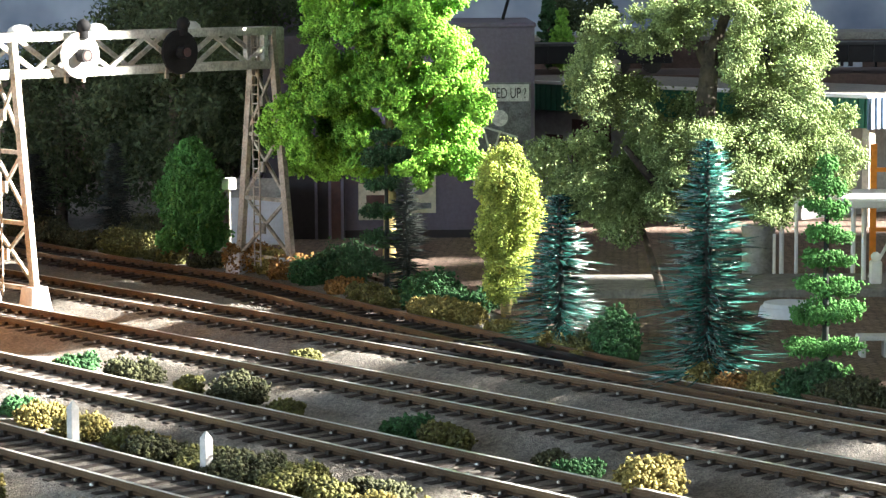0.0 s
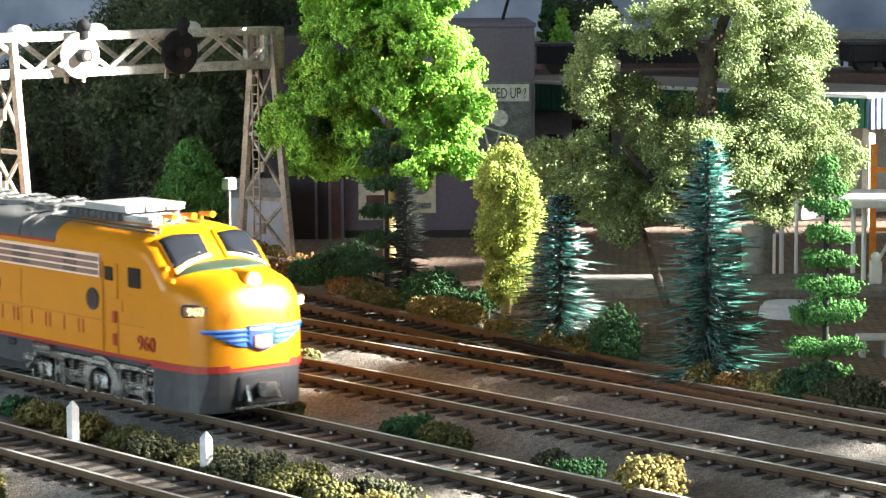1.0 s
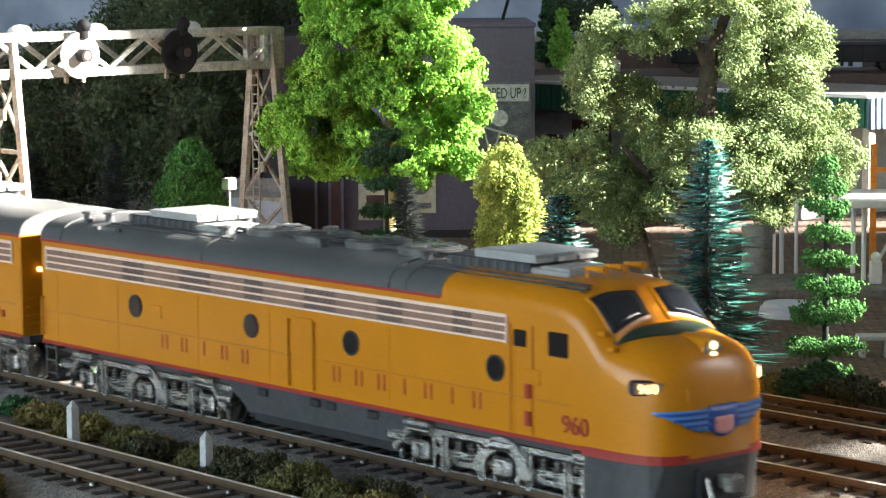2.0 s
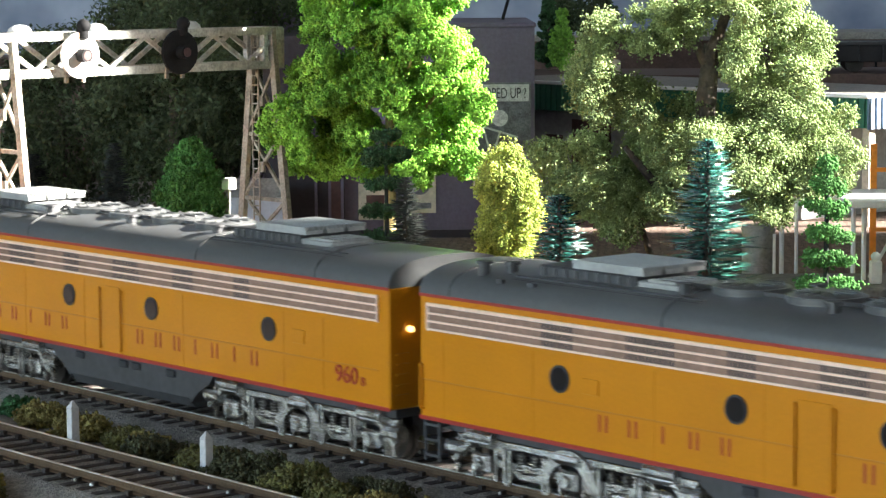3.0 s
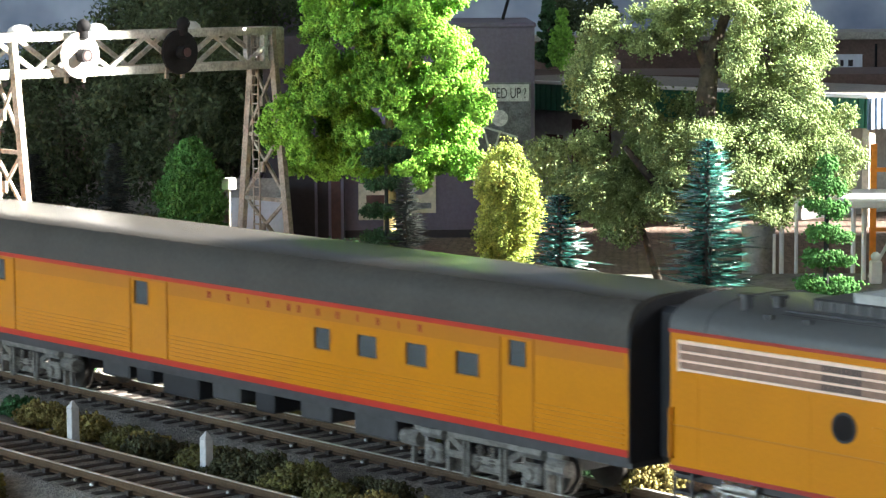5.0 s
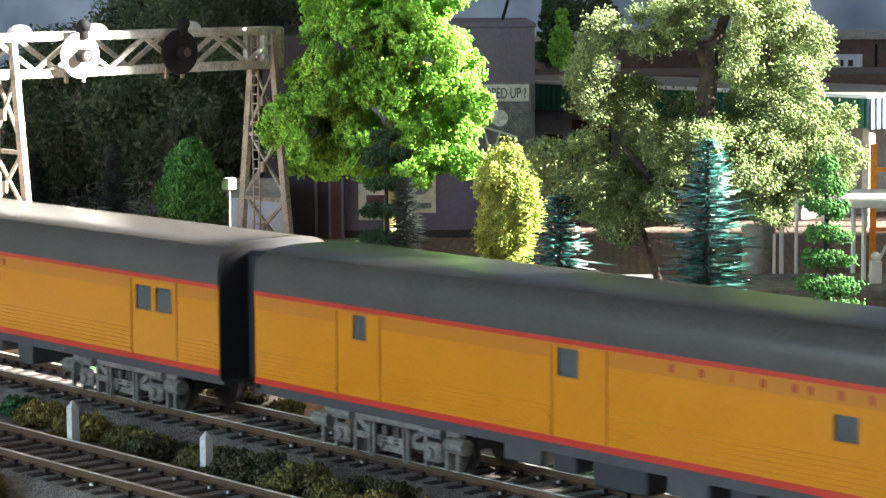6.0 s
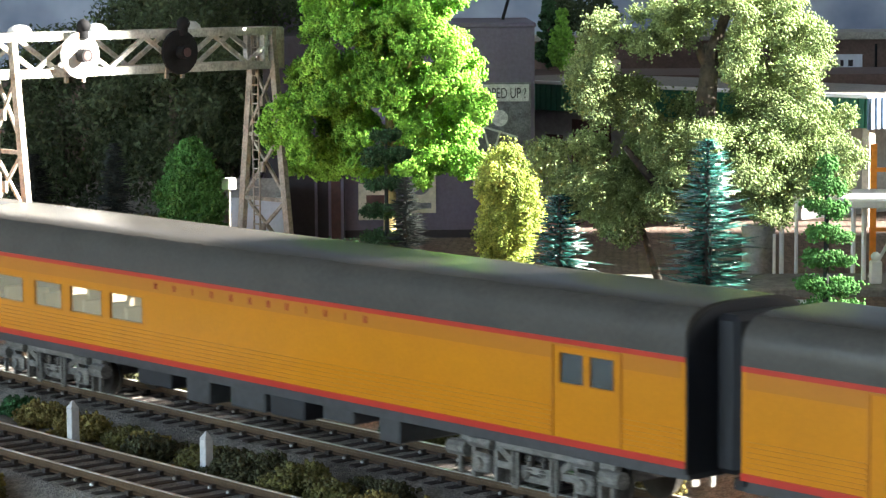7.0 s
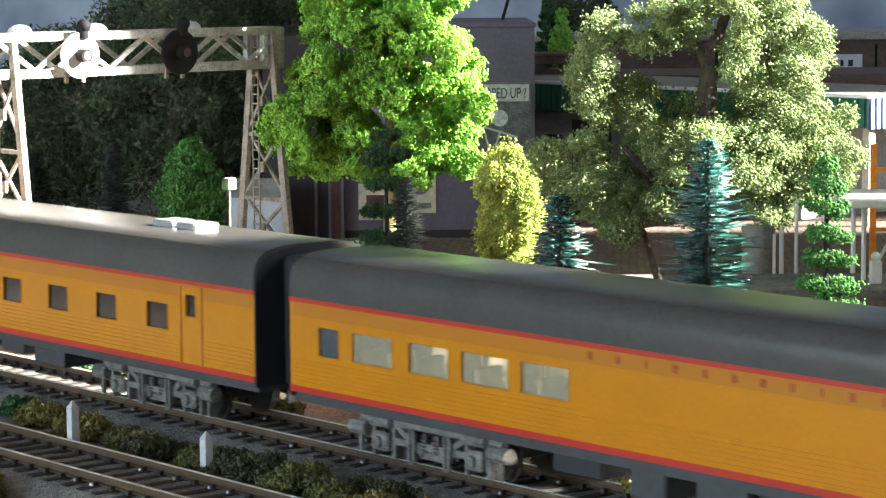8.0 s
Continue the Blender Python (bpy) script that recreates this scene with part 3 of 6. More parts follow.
def loco_common(t, length, side_end, letters):
    """What both kinds of locomotive unit share, from the rear end at x = 0."""
    # side panels
    for s in (-1, 1):
        y0, y1 = sorted((s * W2, s * (W2 + 0.00012)))
        bm = bmesh.new()
        box(bm, 0.0, side_end if side_end > 0.22 else 0.168, *sorted((s * W2, s * (W2 + 0.0003))), 0.0415, 0.0422)
        part("eave_stripe", bm, "letter", t, "thin red stripe under the roof")
        bm = bmesh.new()
        box(bm, 0.0, side_end, *sorted((s * W2, s * (W2 + 0.0003))), 0.0134, 0.0143)
        part("sill_stripe", bm, "letter", t, "thin red stripe along the sill")
        le = min(0.2295, side_end - 0.004) if side_end > 0.215 else 0.1905
        # backing and posts are shadow brown: shade between louvres put into the colour
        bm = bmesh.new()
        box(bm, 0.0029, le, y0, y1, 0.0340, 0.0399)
        lb = part("louvre_band", bm, "louvre_back", t, "long metal grille of horizontal louvres on shadow-brown backing")
        for i, xa in enumerate((0.040, 0.066, 0.094, 0.118, 0.146, 0.172)):
            bm = bmesh.new()
            box(bm, xa, xa + (0.010, 0.014, 0.008, 0.012, 0.009, 0.007)[i], *sorted((s * W2, s * (W2 + 0.00018))), 0.0345, 0.0395)
            part("intake_screen", bm, "dark", lb, "dark air intake screen")
        for i in range(4):
            z = 0.0342 + i * 0.00182
            bm = bmesh.new()
            box(bm, 0.0031, le - 0.0002, *sorted((s * W2, s * (W2 + 0.0005))), z - 0.00022, z + 0.00022)
            part("louvre", bm, "louvre", lb, "bright horizontal louvre")
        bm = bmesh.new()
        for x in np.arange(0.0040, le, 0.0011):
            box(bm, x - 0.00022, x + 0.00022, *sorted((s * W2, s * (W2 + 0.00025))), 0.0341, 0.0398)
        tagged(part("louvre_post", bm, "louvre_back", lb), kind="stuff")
        # panel seams and battens
        bm = bmesh.new()
        for xa, xb in ((0.0, 0.1125), (0.1215, side_end - 0.004)):
            box(bm, xa, xb, *sorted((s * W2, s * (W2 + 0.0002))), 0.02235, 0.02270)
        part("panel_seam", bm, "letterboard", t, "raised panel seam")
        for x in (0.008, 0.0375, 0.074, 0.1040, 0.1500, 0.1925, 0.2080):
            if x < side_end - 0.012:
                bm = bmesh.new()
                box(bm, x - 0.00010, x + 0.00010, *sorted((s * W2, s * (W2 + 0.00010))), 0.0146, 0.0330)
                part("panel_seam", bm, "yellow", t)
        # bright frame round the louvres
        bm = bmesh.new()
        ys = sorted((s * W2, s * (W2 + 0.00055)))
        box(bm, le - 0.0002, le + 0.0002, *ys, 0.0338, 0.0402)
        box(bm, 0.0027, 0.0031, *ys, 0.0338, 0.0402)
        box(bm, 0.0031, le - 0.0002, *ys, 0.0399, 0.0402)
        part("louvre_frame", bm, "louvre", lb)
        # engine-room door with grab rails
        bm = bmesh.new()
        box(bm, 0.1130, 0.1212, *sorted((s * W2, s * (W2 + 0.00025))), 0.0146, 0.0320, 0.0001)
        dr = part("side_door", bm, "yellow", t)
        for x in (0.1122, 0.1220):
            bm = bmesh.new()
            bar(bm, (x, s * (W2 + 0.0006), 0.0150), (x, s * (W2 + 0.0006), 0.0315), 0.0004)
            for z in (0.0155, 0.0310):
                bar(bm, (x, s * W2, z), (x, s * (W2 + 0.0006), z), 0.0004)
            part("grab_rail", bm, "yellow", dr)
        for x in (0.0555, 0.1985):
            bm = bmesh.new()
            box(bm, x - 0.0024, x + 0.0024, *sorted((s * W2, s * (W2 + 0.0003))), 0.0256, 0.0290, 0.0001)
            part("access_hatch", bm, "yellow", t)
        for x in (0.046, 0.0967, 0.1360, 0.1866):
            bm = bmesh.new()
            cyl(bm, (x, s * (W2 - 0.0003), 0.0279), (x, s * (W2 + 0.0003), 0.0279), 0.0030, seg=28)
            ph = part("porthole", bm, "dark", t, "round porthole with a dark rim", smooth=True)
            bm = bmesh.new()
            cyl(bm, (x, s * (W2 + 0.0003), 0.0279), (x, s * (W2 + 0.0004), 0.0279), 0.0025, seg=28)
            part("porthole_glass", bm, "dark_glass", ph, "dark porthole glass", smooth=True)
    paint_marks(t, (2, 2, 1, 2, 2), 0.0592, 0.0940, 0.0182, 0.0218, -W2 - 0.0001)
    paint_marks(t, (2, 2, 2, 1, 2, 1, 2), 0.1305, 0.1805, 0.0181, 0.0219, -W2 - 0.0001)
    # underframe: tank and skirts between the trucks
    bm = bmesh.new()
    prof = [(-0.0165, 0.0136), (0.0165, 0.0136), (0.0165, 0.0060), (0.0150, 0.0035), (-0.0150, 0.0035), (-0.0165, 0.0060)]
    extrude_x(bm, prof, 0.094, 0.150)
    tank = part("fuel_tank", bm, "under", t, "dark grey fuel tank")
    for xa, xb in ((0.094, 0.083), (0.150, 0.161)):
        bm = bmesh.new()
        v = [(xa, 0.0045), (xa, 0.0136), (xb, 0.0136), (xa + (xb - xa) * 0.75, 0.0105), (xa + (xb - xa) * 0.35, 0.0080)]
        a = [bm.verts.new((x, -0.0165, z)) for x, z in v]
        b = [bm.verts.new((x, 0.0165, z)) for x, z in v]
        for i in range(5):
            bm.faces.new((a[i], a[(i + 1) % 5], b[(i + 1) % 5], b[i]))
        bm.faces.new(a)
        bm.faces.new(list(reversed(b)))
        bmesh.ops.recalc_face_normals(bm, faces=bm.faces[:])
        part("tank_fairing", bm, "under", tank)
    for x in (0.097, 0.118, 0.124, 0.140):
        bm = bmesh.new()
        box(bm, x, x + 0.0040, -0.0171, -0.0165, 0.0105, 0.0125, 0.0003)
        part("tank_hatch", bm, "dark", tank)
    truck(t, 0.006, 0.086, (0.018, 0.046, 0.074), "chrome", True)
    fx = 0.186 if side_end < 0.22 else 0.195
    truck(t, fx - 0.039, fx + 0.039, (fx - 0.028, fx, fx + 0.028), "chrome", True)
    bm = bmesh.new()
    box(bm, 0.002, min(length, 0.231), -0.0150, 0.0150, 0.0112, 0.0137)
    part("frame", bm, "under", t)
    # rear end: steps, coupler, diaphragm
    bm = bmesh.new()
    for z in (0.0050, 0.0085, 0.0120):
        box(bm, 0.0010, 0.0060, -0.0180, -0.0150, z, z + 0.0006)
    box(bm, 0.0008, 0.0014, -0.0180, -0.0174, 0.0040, 0.0137)
    box(bm, 0.0056, 0.0062, -0.0180, -0.0174, 0.0040, 0.0137)
    part("step", bm, "under", t)
    bm = bmesh.new()
    box(bm, -0.0075, 0.0030, -0.0016, 0.0016, 0.0070, 0.0100, 0.0004)
    part("coupler", bm, "dark", t)
    bm = bmesh.new()
    box(bm, -0.0046, 0.0002, -0.0085, 0.0085, 0.0130, 0.0445, 0.0010)
    part("diaphragm", bm, "dark", t)
    for x in (0.0010,):
        bm = bmesh.new()
        bar(bm, (x, -W2 - 0.0008, 0.0160), (x, -W2 - 0.0008, 0.0260), 0.0005)
        for z in (0.0160, 0.0260):
            bar(bm, (x, -W2, z), (x, -W2 - 0.0008, z), 0.0005)
        part("grab_rail", bm, "yellow", t)


M["dark_glass"] = glass("porthole_dark_glass", (0.014, 0.012, 0.012), 0.16, 0.0)
B_LEN = 0.2328


def roof_of(t, x0, x1):
    bm = bmesh.new()
    r = ring(W2 + 0.0001, 0.0486, 0.0421, 0.0419)
    loft(bm, [(x0, r), (x1, r)])
    part("roof", bm, "loco_roof", t, "rounded grey locomotive roof", smooth=True)


def booster_unit():
    t = thing("locomotive", pose(0, 0, 0), "yellow streamlined cabless booster diesel with grey roof", "locomotive", "train")
    bm = bmesh.new()
    box(bm, 0.0, B_LEN, -W2, W2, 0.0136, 0.0420, 0.0003)
    part("body", bm, "yellow", t, "glossy yellow body side with round portholes")
    roof_of(t, 0.0, B_LEN)
    loco_common(t, B_LEN, B_LEN, True)
    roof_gear(t, 0.0, False)
    lettering("number", "960", 0.0058, pose(0.2170, -W2 - 0.0002, 0.0183) @ SIDE, "letter", t)
    lettering("number", "B", 0.0030, pose(0.2232, -W2 - 0.0002, 0.0183) @ SIDE, "letter", t)
    bm = bmesh.new()
    box(bm, B_LEN - 0.0002, B_LEN + 0.0046, -0.0085, 0.0085, 0.0130, 0.0445, 0.0010)
    part("diaphragm", bm, "dark", t)
    bm = bmesh.new()
    cyl(bm, (B_LEN, -0.0125, 0.0322), (B_LEN + 0.0012, -0.0125, 0.0322), 0.0007, seg=12)
    part("marker_lamp", bm, "marker", t, "glowing amber marker lamp", smooth=True)
    bm = bmesh.new()
    for i in range(5):
        z = 0.017 + i * 0.0024
        bar(bm, (B_LEN + 0.0006, -0.0168, z), (B_LEN + 0.0006, -0.0130, z), 0.0004)
    part("ladder", bm, "yellow", t)
    return t


NOSE = [(0.1680, 0.0183, 0.0486, 0.0420, 2.6), (0.2000, 0.0183, 0.0485, 0.0415, 2.6), (0.2082, 0.0183, 0.0480, 0.0402, 2.5), (0.2128, 0.0182, 0.0468, 0.0380, 2.4), (0.2166, 0.0182, 0.0430, 0.0342, 2.4),
        (0.2196, 0.0181, 0.0396, 0.0305, 2.5), (0.2226, 0.0180, 0.0386, 0.0292, 2.7), (0.2261, 0.0177, 0.0378, 0.0276, 2.8), (0.2296, 0.0171, 0.0373, 0.0260, 2.8), (0.2323, 0.0160, 0.0362, 0.0244, 2.8),
        (0.2343, 0.0143, 0.0345, 0.0228, 2.7), (0.2357, 0.0118, 0.0319, 0.0212, 2.6), (0.2365, 0.0084, 0.0278, 0.0195, 2.4), (0.2368, 0.0040, 0.0214, 0.0172, 2.0)]


def nose_at(x):
    """Width, height, shoulder and roundness of the cab and nose at x."""
    for a, b in zip(NOSE, NOSE[1:]):
        if x <= b[0]:
            u = (x - a[0]) / (b[0] - a[0])
            return [p + (q - p) * u for p, q in zip(a[1:], b[1:])]
    return list(NOSE[-1][1:])


def on_nose(x, ang, out=0.0003):
    """A point of the cab's skin at x; ang 0: near shoulder, 90: top."""
    w, h, zs, n = nose_at(x)
    c, s = math.cos(radians(ang)), math.sin(radians(ang))
    return Vector((x, -(w + out) * math.copysign(abs(c) ** (2 / n), c), zs + (h + out - zs) * abs(s) ** (2 / n)))


def patch(name, x_of, angs, steps, mat, parent, label="", out=0.0003):
    """A skin patch on the nose: x_of(u, ang) for u in 0..1."""
    v, f = [], []
    for i in range(steps + 1):
        for a in angs:
            v.append(on_nose(x_of(i / steps, a), a, out))
    n = len(angs)
    for i in range(steps):
        for j in range(n - 1):
            f.append((i * n + j, (i + 1) * n + j, (i + 1) * n + j + 1, i * n + j + 1))
    ob = solid(name, v, f, mat, parent, label, True)
    md = ob.modifiers.new("thick", "SOLIDIFY")
    md.thickness, md.offset = 0.0003, 0
    return ob


def front_at(y, z):
    """The x of the nose's skin at the place (y, z) of its front."""
    lo, hi = 0.200, 0.2368
    for _ in range(30):
        mid = (lo + hi) / 2
        w, h, zs, n = nose_at(mid)
        inside = abs(y) < w and (z < zs or (abs(y) / w) ** n + ((z - zs) / (h - zs)) ** n < 1)
        lo, hi = (mid, hi) if inside else (lo, mid)
    return lo


def front_patch(name, outline, mat, parent, label="", out=0.0003):
    """A thin painted shape on the nose's front from strips (y, z0, z1)."""
    v, f = [], []
    for y, z0, z1 in outline:
        for k in range(5):
            z = z0 + (z1 - z0) * k / 4
            v.append((front_at(y, z) + out, y, z))
    for i in range(len(outline) - 1):
        for k in range(4):
            f.append((i * 5 + k, i * 5 + k + 1, (i + 1) * 5 + k + 1, (i + 1) * 5 + k))
    ob = solid(name, v, f, mat, parent, label, True)
    md = ob.modifiers.new("thick", "SOLIDIFY")
    md.thickness, md.offset = 0.0002, 0
    return ob


def cab_unit():
    t = thing("locomotive", pose(0, 0, 0), "yellow streamlined diesel locomotive with a bulldog nose", "locomotive", "train")
    bm = bmesh.new()
    box(bm, 0.0, 0.1685, -W2, W2, 0.0136, 0.0420, 0.0003)
    part("body", bm, "yellow", t, "glossy yellow body side with round portholes")
    bm = bmesh.new()
    secs = []
    xs = sorted({s[0] for s in NOSE} | {0.2185, 0.2212, 0.2245, 0.2285, 0.2312, 0.2335, 0.2349})
    for x in xs:
        w, h, zs, n = nose_at(x)
        secs.append((x, ring(w, h, zs, 0.0136, n)))
    loft(bm, secs)
    cab = part("cab", bm, "yellow", t, "yellow cab and rounded bulldog nose", smooth=True)
    roof_of(t, 0.0, 0.1685)
    loco_common(t, B_LEN, 0.214, True)
    roof_gear(t, 0.0, True)
    lettering("number", "960", 0.0056, pose(0.2118, -W2 - 0.0002, 0.0165) @ SIDE, "letter", t)
    # windshields
    for s in (1, -1):
        angs = [44, 52, 60, 68, 76, 84] if s == 1 else [96, 104, 112, 120, 128, 136]

        def xw(u, a, lo=0.2143, hi=0.2182):
            b = abs(90 - a)
            return lo + (hi - lo) * u - 0.00008 * b * (1 - u) * 0.6 + 0.00003 * b * u
        patch("windshield_frame", lambda u, a: xw(u, a, 0.2132, 0.2193), [angs[0] - 3] + angs + [angs[-1] + 3], 4, "yellow", cab, "yellow windshield frame", 0.0003)
        patch("windshield", xw, angs, 4, "cab_glass", cab, "dark glossy cab windshield", 0.0006)
    # cab side window and door
    for s in (-1, 1):
        bm = bmesh.new()
        box(bm, 0.2035, 0.2095, *sorted((s * (W2 - 0.0002), s * (W2 + 0.0003))), 0.0325, 0.0378, 0.0003)
        part("cab_window", bm, "dark_glass", cab, "dark cab side window")
        bm = bmesh.new()
        box(bm, 0.1925, 0.1965, *sorted((s * (W2 - 0.0002), s * (W2 + 0.0003))), 0.0335, 0.0372, 0.0003)
        part("door_window", bm, "dark_glass", cab, "dark cab door window")
        bm = bmesh.new()
        for x in (0.1915, 0.1985):
            box(bm, x - 0.0002, x + 0.0002, *sorted((s * W2, s * (W2 + 0.0003))), 0.0145, 0.0385)
        part("door_seam", bm, "letterboard", cab)
        bm = bmesh.new()
        for z in (0.0185, 0.0245):
            box(bm, 0.1965, 0.1980, *sorted((s * W2, s * (W2 + 0.0006))), z - 0.0020, z + 0.0012)
        part("step_plate", bm, "letter", cab, "dark red recessed foothold")
    # green antiglare panel ahead of the windshields
    patch("antiglare_panel", lambda u, a: 0.2200 + (0.0062 - 0.00010 * abs(90 - a)) * u, [38, 48, 58, 68, 78, 86, 94, 102, 112, 122, 132, 142], 5, "green", cab, "dark green antiglare paint", 0.00015)
    # headlight
    bm = bmesh.new()
    cyl(bm, (0.2262, 0, 0.0352), (0.2340, 0, 0.0352), 0.0031, 0.0027, seg=24)
    hl = part("headlight_housing", bm, "yellow", cab, "yellow headlight housing", smooth=True)
    bm = bmesh.new()
    cyl(bm, (0.2340, 0, 0.0352), (0.2342, 0, 0.0352), 0.0024, seg=24)
    part("reflector", bm, "truck_grey", hl, "dull metal headlight reflector", smooth=True)
    for z in (0.0341, 0.0363):
        bm = bmesh.new()
        cyl(bm, (0.2342, 0, z), (0.2345, 0, z), 0.0009, seg=16)
        part("headlight", bm, "headlight", hl, "lit warm headlight bulb", smooth=True)
    # number boards
    for s in (-1, 1):
        xa = 0.2303
        p = Vector((xa, s * 0.0157, 0.0286))
        m = Matrix.Translation(p) @ Euler((0, 0, radians(52 if s == -1 else 128))).to_matrix().to_4x4()
        bm = bmesh.new()
        box(bm, -0.0038, 0.0038, -0.0016, 0.0012, -0.0016, 0.0016, 0.0007)
        nb = part("number_board", bm, "dark", cab, "dark rounded number board housing")
        nb.matrix_basis = m
        bm = bmesh.new()
        box(bm, -0.0030, 0.0030, -0.0018, -0.0014, -0.0012, 0.0012)
        part("number_panel", bm, "louvre_back", nb, "dark number panel")
        lettering("number", "960", 0.0028, pose(0, -0.0019, -0.0010) @ SIDE, "digits", nb, "glowing digits")
    # wing emblem on the nose
    for s in (-1, 1):
        ys = [s * (0.0040 + 0.0122 * i / 10) for i in range(11)]
        wing = front_patch("wing", [(y, 0.0236 - 0.0044 * min(1.0, (0.0162 - abs(y)) / 0.0090) - 0.0002, 0.0238) for y in ys], "wing_blue", cab, "light blue emblem wing")
        for k in range(3):
            front_patch("wing_stripe", [(y, 0.0231 - 0.0013 * k - 0.00032, 0.0231 - 0.0013 * k + 0.00032) for y in [s * (0.0040 + i * (0.0118 - 0.0026 * k) / 8) for i in range(9)]], "blue", wing, "dark blue wing stripe", 0.0005)
    shield = [(y, 0.0176 + 0.0018 * (abs(y) / 0.0045) ** 2, 0.0243) for y in np.linspace(-0.0045, 0.0045, 11)]
    front_patch("emblem_shield", shield, "blue", cab, "blue shield emblem", 0.0005)
    front_patch("emblem_field", [(y, a + 0.0005, 0.0218) for y, a, b in shield[2:-2]], "pink", cab, "rose and white lower shield", 0.0008)
    # grab irons and headlight seam on the nose
    for s in (-1, 1):
        bm = bmesh.new()
        pts = [Vector((front_at(s * 0.0098, z) + 0.0007, s * 0.0098, z)) for z in (0.0254, 0.0268, 0.0282)]
        for p, q in zip(pts, pts[1:]):
            bar(bm, p, q, 0.0003)
        part("grab_iron", bm, "yellow", cab)
    # red band and grey pilot under the nose
    for z0, z1, k, mat, nm in ((0.0126, 0.0145, 0.0005, "letter", "nose_stripe"), (0.0022, 0.0126, -0.0002, "under", "pilot")):
        bm = bmesh.new()
        out = [(0.2142, -W2 - k)] + [(x, -nose_at(x)[0] - k) for x in (0.2180, 0.2215, 0.2250, 0.2285, 0.2315, 0.2340, 0.2355, 0.2363)]
        out = out + [(x, -y) for x, y in reversed(out)]
        lo = [bm.verts.new((x - (0.0012 if nm == "pilot" and x > 0.232 else 0), y, z0)) for x, y in out]
        hi = [bm.verts.new((x, y, z1)) for x, y in out]
        n = len(out)
        for i in range(n):
            j = (i + 1) % n
            bm.faces.new((lo[i], lo[j], hi[j], hi[i]))
        bm.faces.new(hi)
        bm.faces.new(list(reversed(lo)))
        bmesh.ops.recalc_face_normals(bm, faces=bm.faces[:])
        part(nm, bm, mat, cab if nm == "nose_stripe" else t, "red band round the nose" if nm == "nose_stripe" else "grey rounded pilot")
    bm = bmesh.new()
    box(bm, 0.2340, 0.2370, -0.0072, 0.0072, 0.0048, 0.0115, 0.0006)
    pk = part("coupler_pocket", bm, "dark", t, "black coupler pocket")
    bm = bmesh.new()
    box(bm, 0.2350, 0.2405, -0.0014, 0.0014, 0.0066, 0.0094, 0.0004)
    box(bm, 0.2392, 0.2420, -0.0026, 0.0018, 0.0062, 0.0098, 0.0005)
    part("coupler", bm, "truck_grey", pk)
    for y in (-0.0045, 0.0045):
        bm = bmesh.new()
        cyl(bm, (0.2368, y, 0.0090), (0.2384, y, 0.0050), 0.0006, seg=8)
        part("air_hose", bm, "chrome", pk)
    bm = bmesh.new()
    box(bm, 0.2358, 0.2378, -0.0078, 0.0078, 0.0030, 0.0038)
    part("footboard", bm, "chrome", pk)
    # horns and nose grab irons
    for y in (-0.006, 0.0, 0.006):
        bm = bmesh.new()
        cyl(bm, (0.2020, y, 0.0503), (0.2080, y, 0.0503), 0.0004, 0.0009, seg=10)
        cyl(bm, (0.2026, y, 0.0480), (0.2026, y, 0.0503), 0.0005, seg=6)
        part("horn", bm, "yellow", cab, smooth=True)
    for x, a in ((0.218, 34), (0.2215, 30)):
        bm = bmesh.new()
        p = on_nose(x, a, 0.0008)
        cyl(bm, p - Vector((0.0010, 0, 0)), p + Vector((0.0010, 0, 0)), 0.0007, seg=8)
        part("class_lamp", bm, "yellow", cab, smooth=True)
    return t


# ---- passenger cars ----
C2 = 0.0180


